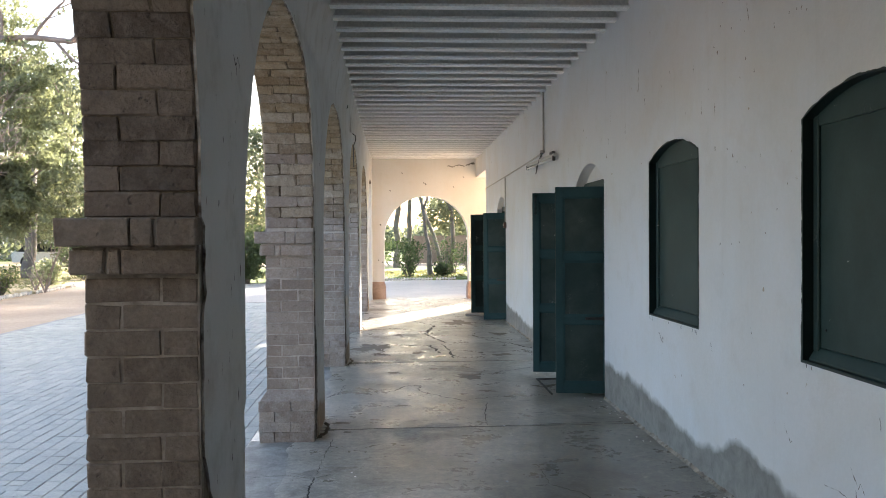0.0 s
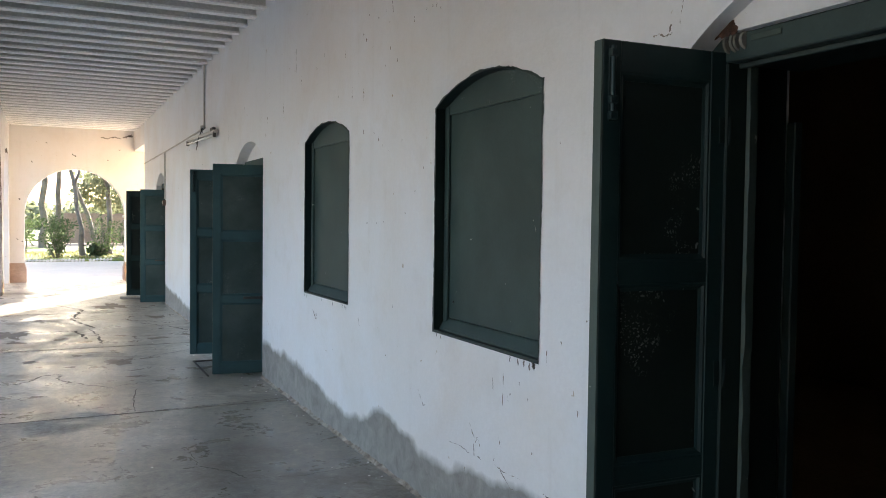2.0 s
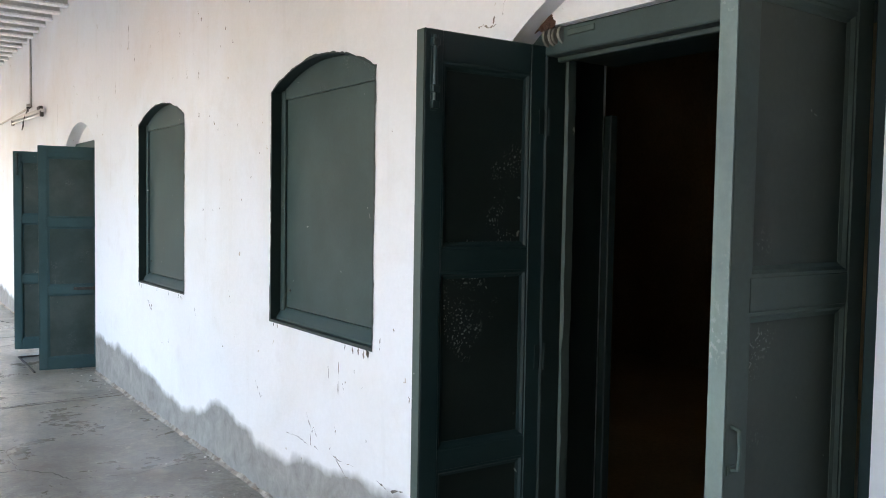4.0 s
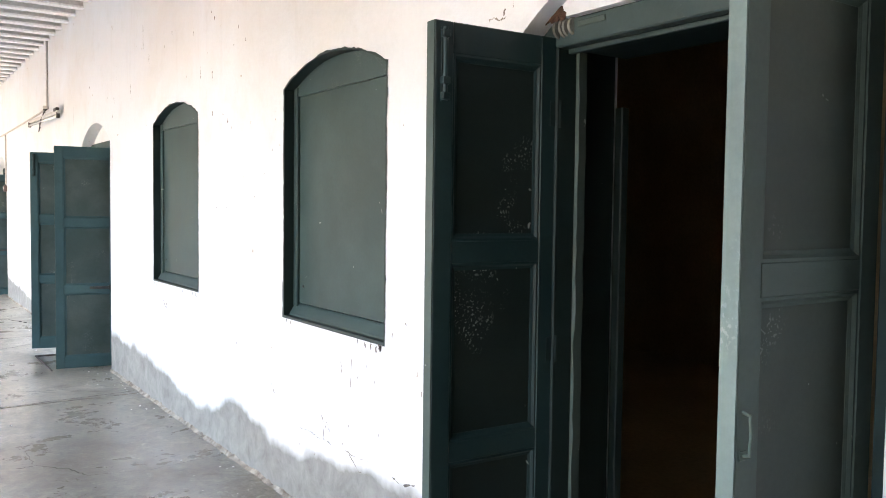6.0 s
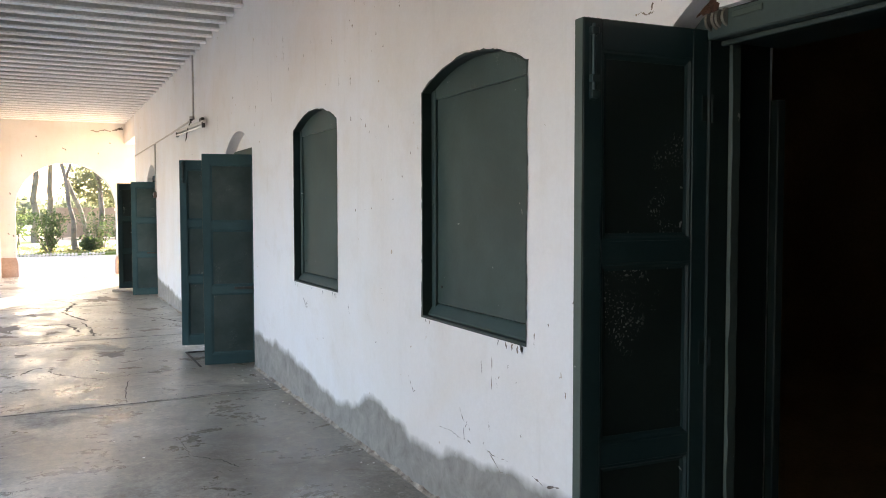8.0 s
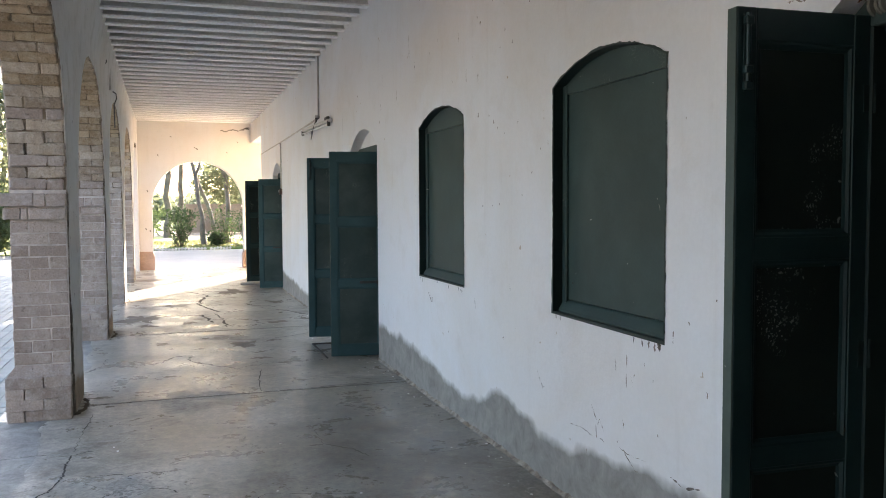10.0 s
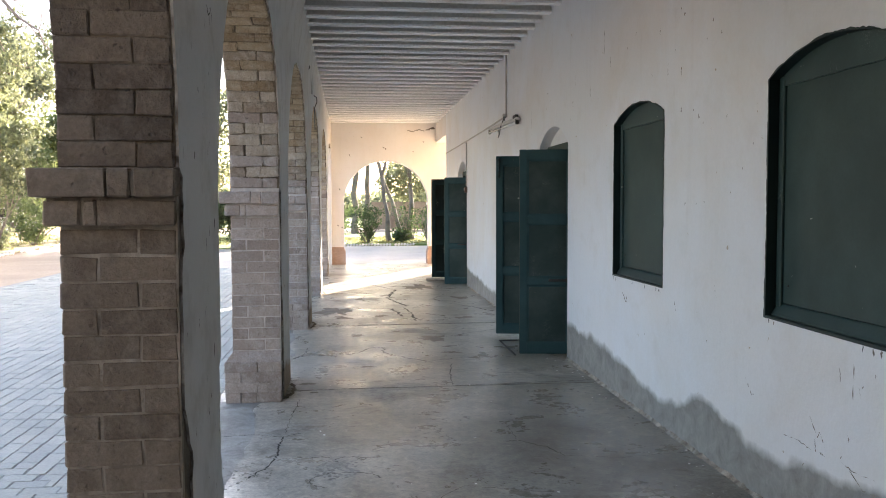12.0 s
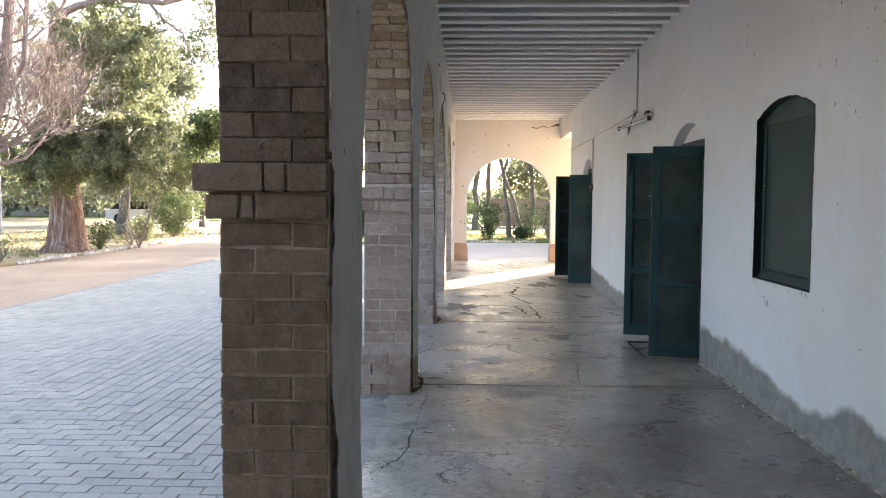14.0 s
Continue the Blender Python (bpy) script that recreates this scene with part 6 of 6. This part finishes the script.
# left garden: second trunk, tall green tree, thin saplings
simple_tree("tree", -15.1, 35.5, [(0, 0, G), (0, 0, 0.8), (0.05, 0, 3.0), (0.1, 0, 5.5)], [0.30, 0.235, 0.21, 0.17], ((-0.8, 0, 7.0), (2.2, 2.0, 2.0), 30, 1.6), 4600, None, M_LEAF4, M_BARK2, "straight grey trunk with dark foliage above", 41, 4, 0.13, 0.8)
simple_tree("tree", -15.2, 46.0, [(0, 0, G), (0.1, 0, 1.6), (-0.1, 0, 3.2), (0.1, 0, 4.4)], [0.18, 0.13, 0.10, 0.07], ((0.3, 0, 4.4), (1.8, 1.6, 2.4), 50, 0.9), 6500, None, M_LEAF2, M_BARK2, "slender tree with fresh green foliage", 42, 5, 0.13, 0.7)
simple_tree("tree", -19.6, 50.0, [(0, 0, G), (0, 0, 3.0), (0.4, 0, 7.0)], [0.3, 0.25, 0.18], ((0, 0, 3.6), (4.0, 3.0, 2.2), 80, 1.6), 10000, None, M_LEAF4, M_BARK2, "pale far tree behind the lawn", 43, 5, 0.2, 0.9)
for k, (x, y, h) in enumerate(((-10.45, 27.0, 2.3), (-11.0, 27.6, 0.7))):
    r = random.Random(60 + k)
    top = tagged(anchor("sapling"), "thin bare sapling with a few pinkish leaves", "sapling", "garden saplings")
    bm, tips = bmesh.new(), []
    for d in ((0.2, 0.1, 1), (-0.3, 0.1, 1), (0.45, -0.1, 0.9)):
        grow(bm, (x - 0.55, y, G), d, h * 0.5, 0.032, 2, r, tips, 0.5, 0.5, 6)
    part("stem", bm, M_TWIG, top)
    leaves("leaves", tips, 420 if k == 0 else 40, 0.3, 0.045, M_LEAF, top, 60 + k)


def bush(name, x, y, h, rad, n, mat, label, seed, size=0.07):
    r = random.Random(seed)
    top = tagged(anchor(name), label, "bush")
    bm, tips = bmesh.new(), []
    for _ in range(7):
        grow(bm, (x + r.uniform(-0.2, 0.2) * rad, y + r.uniform(-0.2, 0.2) * rad, G), (r.uniform(-1, 1) * 0.8, r.uniform(-1, 1) * 0.8, 1), h * 0.5, 0.03, 2, r, tips, 0.7, 0.3, 5)
    part("stem", bm, M_BARK2, top)
    cs = blob_centres((x, y, h * 0.55 + G), (rad, rad, h * 0.45), 46, r, 0.2) + [t for t in tips if t.z < h]
    leaves("foliage", cs, n, 0.22 + rad * 0.12, size, mat, top, seed)
    return top


bush("bush", -12.5, 34.3, 2.0, 0.68, 3200, M_LEAF2, "leafy yellow-green bush beside the drive", 71)
bush("bush", -12.2, 30.4, 0.8, 0.28, 900, M_LEAF, "small yellow-green bush beside the drive", 72)
bush("bush", -11.6, 25.4, 0.8, 0.16, 420, M_LEAF2, "green shoots at the tree's foot", 73, 0.06)
bush("bush", -11.75, 20.2, 0.55, 0.28, 260, M_LEAF, "dry low tuft at the lawn's edge", 74, 0.05)
bush("bush", -5.3, 30.6, 1.9, 0.8, 6000, M_LEAF2, "green hedge bush behind the arcade", 75)
bush("bush", -3.9, 31.3, 1.7, 0.8, 6000, M_LEAF3, "green hedge bush behind the arcade", 76)
bush("bush", -6.6, 30.3, 1.6, 0.7, 5000, M_LEAF, "green hedge bush behind the arcade", 77)
bush("bush", -2.6, 32.6, 1.3, 0.7, 4000, M_LEAF2, "green hedge bush behind the arcade", 78)
# garden beyond the end arch
bush("bush", 0.55, 34.1, 1.5, 0.30, 1500, M_LEAF5, "round dark green shrub on the lawn", 81, 0.06)
bush("bush", -0.65, 38.0, 1.4, 0.45, 700, M_LEAF5, "bright green shrub behind", 82)
bush("bush", 2.55, 36.2, 1.5, 0.28, 600, M_LEAF5, "loose green shrub beside a trunk", 83, 0.06)
bush("bush", 2.0, 34.4, 0.5, 0.24, 300, M_LEAF5, "low spiky dark shrub", 84, 0.1)
bush("bush", 3.2, 35.5, 1.3, 0.3, 260, M_LEAF5, "loose green shrub beside the apron", 85, 0.07)
simple_tree("tree", 1.50, 35.6, [(0, 0, G), (-0.03, 0, 1.0), (-0.25, 0, 2.4), (-0.55, 0, 3.6), (-0.7, 0, 5.2)], [0.13, 0.085, 0.075, 0.07, 0.06], ((1.0, 0, 6.5), (2.5, 2, 1.6), 30, 1.6), 3000, None, M_LEAF4, M_BARK3, "leaning grey-brown tree trunk on the lawn", 91, 4, 0.12, 0.7, 1)
simple_tree("tree", 2.50, 36.8, [(0, 0, G), (0, 0, 1.4), (-0.05, 0, 3.0), (-0.2, 0, 4.6)], [0.14, 0.095, 0.09, 0.075], ((0.3, 0, 4.2), (1.7, 1.3, 1.9), 60, 1.4), 5500, None, M_LEAF4, M_BARK3, "slim tree with loose olive foliage", 92, 5, 0.065, 0.5, -1)
simple_tree("tree", 2.35, 40.5, [(0, 0, G), (-0.3, 0, 0.9), (-0.75, 0, 2.2), (-1.25, 0, 3.6), (-1.6, 0, 4.8)], [0.13, 0.10, 0.09, 0.08, 0.06], ((-1.4, 0, 6.0), (1.4, 1.2, 1.0), 20, 1.2), 4000, None, M_LEAF4, M_BARK3, "steeply leaning thin trunk", 93, 3, 0.11, 0.6)
simple_tree("tree", 0.05, 44.0, [(0, 0, G), (0, 0, 2.0), (0.1, 0, 4.0), (0.05, 0, 7.0)], [0.19, 0.14, 0.13, 0.11], ((0, 0, 7.5), (2.5, 2, 1.6), 30, 1.8), 6000, None, M_LEAF4, M_BARK3, "thick grey trunk farther back", 94, 4, 0.14, 0.8, 1)
simple_tree("tree", 0.75, 47.0, [(0, 0, G), (0.05, 0, 2.0), (0.1, 0, 4.0), (0.3, 0, 7.0)], [0.17, 0.125, 0.115, 0.10], ((0, 0, 7.0), (2.5, 2, 1.6), 30, 1.8), 6000, None, M_LEAF4, M_BARK3, "tall grey trunk farther back", 95, 4, 0.14, 0.8)
simple_tree("tree", 5.2, 56.0, [(0, 0, G), (0, 0, 2.0), (0.2, 0, 4.5)], [0.3, 0.25, 0.2], ((-0.8, 0, 3.6), (2.6, 2.0, 2.2), 60, 1.6), 5500, None, M_LEAF4, M_BARK2, "pale tree behind the mud wall", 96, 4, 0.17, 0.9)
simple_tree("tree", -7.6, 46.0, [(0, 0, G), (0, 0, 2.0), (0.2, 0, 5.0)], [0.16, 0.12, 0.09], ((0.1, 0, 4.3), (1.4, 1.2, 2.6), 40, 1.2), 2600, None, M_LEAF4, M_BARK2, "thin far tree against the sky", 97, 4, 0.15, 0.9)

# two unseen trees, added so their crowns shade the far paving and apron
simple_tree("tree", 7.0, 41.0, [(0, 0, G), (0, 0, 2.5), (0.1, 0, 5.0), (0.0, 0, 7.2)], [0.42, 0.33, 0.28, 0.22], ((0, 0, 9.2), (2.7, 3.2, 2.0), 70, 1.7), 9000, None, M_LEAF3, M_BARK2, "tall unseen tree added to shade the far paving", 98, 6, 0.3, 0.9)
simple_tree("tree", 11.0, 44.8, [(0, 0, G), (0, 0, 1.8), (0.1, 0, 3.6), (0.0, 0, 5.2)], [0.36, 0.28, 0.24, 0.2], ((0, 0, 6.9), (2.9, 3.0, 2.3), 80, 1.5), 13000, None, M_LEAF3, M_BARK2, "broad unseen tree added to shade the apron", 99, 6, 0.3, 0.8)
# mud-brick wall behind the trunks
bm = bmesh.new()
n = 40
top = [(1.1 + 7.5 * k / n, 1.62 + 0.10 * noise.noise((k * 0.4, 2, 1))) for k in range(n + 1)]
prism(bm, [(1.1, G), (8.6, G)] + top[::-1], 52.0, 52.4, "y")
tagged(part("mud_wall", bm, M_MUD), "low brown mud-brick wall with an uneven top", "wall", kind="structure")
# grey boundary wall and house behind the left lawn
bm = bmesh.new()
box(bm, -75, -24, 70.0, 70.4, G, 2.4)
tagged(part("boundary_wall", bm, M_HOUSE), "long grey boundary wall far behind the lawn", "wall", kind="structure")

# far belt of trees
g = random.Random(3)
cs = []
for k in range(260):
    x = g.uniform(-110, 70)
    hgt = 5.0 + 3.5 * noise.noise((x * 0.07, 3, 1)) - (3.2 if -22 < x < 10 else 0)
    cs.append((x, g.uniform(95, 120), g.uniform(0.3, max(1.0, hgt))))
belt = leaves("far_trees", cs, 26000, 2.2, 0.55, M_LEAF4, None, 55, 0.9)
tagged(belt, "hazy belt of trees along the horizon", "trees", kind="stuff")
cs = [(g.uniform(-46, -21), g.uniform(58, 68), g.uniform(0.4, 5.0 + 2.0 * g.random())) for _ in range(150)]
tagged(leaves("far_shrubs", cs, 9000, 1.2, 0.26, M_LEAF4, None, 56, 0.9), "loose thicket behind the left lawn", "thicket", kind="stuff")

# ---- parked car far off ----
car = tagged(anchor("car", -21.4, 52.5, G, 25), "pale parked car beside the far drive", "car")
bm = bmesh.new()
prism(bm, [(-2.0, 0.30), (2.0, 0.30), (2.05, 0.70), (1.1, 0.88), (-1.9, 0.92), (-2.05, 0.7)], -0.8, 0.8, "y")
part("body", bm, M_CARBODY, car)
bm = bmesh.new()
prism(bm, [(-1.75, 0.92), (1.05, 0.90), (0.45, 1.38), (-1.2, 1.42)], -0.72, 0.72, "y")
part("cabin", bm, M_GLASS, car, "dark windows")
part("roof", box_bm(-1.2, 0.45, -0.66, 0.66, 1.41, 1.46, bevel=0.02), M_CARBODY, car)
for x in (-1.25, 1.25):
    for y in (-0.78, 0.78):
        wheel = part("wheel", lathe(bmesh.new(), [(0.2, -0.1), (0.31, -0.1), (0.33, 0), (0.31, 0.1), (0.2, 0.1)], pose(x, y, 0.33, 90, 0, 0), 18), M_TYRE, car)
# lamp post far left
bm = bmesh.new()
tube(bm, [(-21.5, 37.0, G), (-21.5, 37.0, 4.6)], [0.12, 0.08], 10)
tagged(part("utility_pole", bm, M_HOUSE), "plain grey concrete pole on the lawn", "pole")

# ---- zigzag brick edging of the lawns ----
me = bpy.data.meshes.new("edging_brick")
bm = box_bm(-0.048, 0.048, -0.022, 0.022, -0.040, 0.040, bevel=0.006)
bmesh.ops.recalc_face_normals(bm, faces=bm.faces)
bm.to_mesh(me)
bm.free()
me.materials.append(M_EDGING)


def edging(name, line, label):
    top = tagged(anchor(name, *line[0], G), label, "edging", kind="structure")
    r = random.Random(len(line))
    for p, q in zip(line, line[1:]):
        p, q = Vector((*p, 0)), Vector((*q, 0))
        n = int((q - p).length / 0.115)
        ang = math.degrees(math.atan2(q.y - p.y, q.x - p.x))
        for k in range(n):
            c = p.lerp(q, (k + 0.5) / n)
            if noise.noise((k * 0.13, len(line), 2.0)) + r.uniform(-0.35, 0.35) > 0.22:
                continue
            ob = new("brick", me)
            ob.parent = top
            ob.matrix_parent_inverse = top.matrix_world.inverted()
            ob.matrix_world = pose(c.x, c.y, G + 0.035 + r.uniform(-0.022, 0.012), 0, 0, ang + r.uniform(-14, 14)) @ pose(0, 0, 0, 0, -42 + r.uniform(-14, 14), 0)


edging("lawn_edging", [(-11.08, 19.9), (-11.1, 26.5), (-11.7, 36.0)], "whitewashed bricks set on edge in a zigzag along the lawn")
edging("lawn_edging", [(-3.0, 31.4), (-0.4, 32.3), (7.0, 33.0)], "whitewashed bricks set on edge in a zigzag along the lawn")

# grass tufts along the lawns
g = np.random.default_rng(8)
cs = [(x, y, G + 0.05) for x, y in zip(g.uniform(-20, -11.8, 700), g.uniform(18, 45, 700))] + [(x, y, G + 0.05) for x, y in zip(g.uniform(-7, 8, 500), g.uniform(32.9, 40, 500))]
tagged(leaves("grass", cs, 11000, 0.35, 0.045, M_BLADE, None, 57, 0.12, long=3.5), "short dry grass on the lawns", "grass", kind="stuff")

# ---- pavers of the yard, in running bond ----
paving = tagged(part("paving", box_bm(-7.0, -1.06, BACK_Y, 30.5, GROUND - 0.06, GROUND - 0.007), M_JOINT), "grey-blue concrete pavers in two running-bond fields meeting on a mitre", "pavement", kind="structure")
PL, PW = 0.212, 0.122
paver_me = []
for s in range(5):
    r = random.Random(s)
    bm = box_bm(-PL / 2 + 0.003, PL / 2 - 0.003, -PW / 2 + 0.003, PW / 2 - 0.003, -0.03, 0.0, bevel=0.004)
    for v in bm.verts:
        v.co += Vector((r.uniform(-1, 1) * 0.002, r.uniform(-1, 1) * 0.002, 0))
    me = bpy.data.meshes.new("paver")
    bmesh.ops.recalc_face_normals(bm, faces=bm.faces)
    bm.to_mesh(me)
    bm.free()
    me.materials.append(M_PAVER)
    paver_me.append(me)
r = random.Random(77)
pv, pf = [], []
X0, Y0 = -1.62, 5.18        # the mitre: rows run across the yard before it, along the yard past it


def paver(x, y, turn, cut=1.0):
    m = pose(x, y, GROUND + r.uniform(-0.003, 0.003), r.uniform(-0.7, 0.7), r.uniform(-0.7, 0.7), turn + r.uniform(-0.7, 0.7)) @ Matrix.Diagonal((cut, 1, 1, 1))
    me = paver_me[r.randrange(5)]
    if 4.5 < y < 6.6 and -2.9 < x < -1.2:
        ob = new("paver", me)
        ob.parent = paving
        ob.matrix_world = m
    else:
        k = len(pv)
        pv.extend((m @ v.co)[:] for v in me.vertices)
        pf.extend(tuple(k + i for i in p.vertices) for p in me.polygons)


def fill(lo, hi, offset):
    """Starts, ends of the stones of one row between lo and hi."""
    p, out = lo + offset, []
    if offset > 0.03:
        out.append((lo, p))
    while p < hi - 0.03:
        out.append((p, min(p + PL, hi)))
        p += PL
    return out


k = -60
while Y0 + (k + 1) * PW < 30.4:
    lo_y = Y0 + k * PW
    end = min(X0 - k * PW, -1.07)
    if lo_y > BACK_Y and end > -6.9:
        for a, b in fill(-6.98, end, PL / 2 if k % 2 else 0.0):
            paver((a + b) / 2, lo_y + PW / 2, 0.0, (b - a) / PL)
    k += 1
k = -60
while X0 - (k + 1) * PW > -6.98:
    hi_x = X0 - k * PW
    if hi_x < -1.06:
        for a, b in fill(Y0 + (k + 1) * PW, 30.4, PL / 2 if k % 2 else 0.0):
            paver(hi_x - PW / 2, (a + b) / 2, 90.0, (b - a) / PL)
    k += 1
ob = mesh_part("paver_field", pv, pf, M_PAVER, paving, "grey-blue concrete pavers")
ob["kind"] = "stuff"

# crumbs of plaster and grit fallen along the foot of the wall
g = random.Random(77)
bm = bmesh.new()
for k in range(130):
    y = g.uniform(3.2, 12.0)
    x = WALL_X - 0.03 - abs(g.gauss(0, 0.16)) if k % 3 else g.uniform(-0.4, 1.8)
    s = g.uniform(0.0025, 0.0075)
    q = bmesh.ops.create_icosphere(bm, subdivisions=1, radius=s)
    for v in q["verts"]:
        v.co = Vector((v.co.x * 1.3, v.co.y * 1.2, v.co.z * 0.6)) * (1 + 0.5 * noise.noise(v.co * 200 + Vector((x, y, 0)))) + Vector((x, y, 0.0015 + s * 0.35))
tagged(part("plaster_crumbs", bm, M_CEIL), "white plaster crumbs and grit fallen on the cement floor", "debris", kind="stuff")
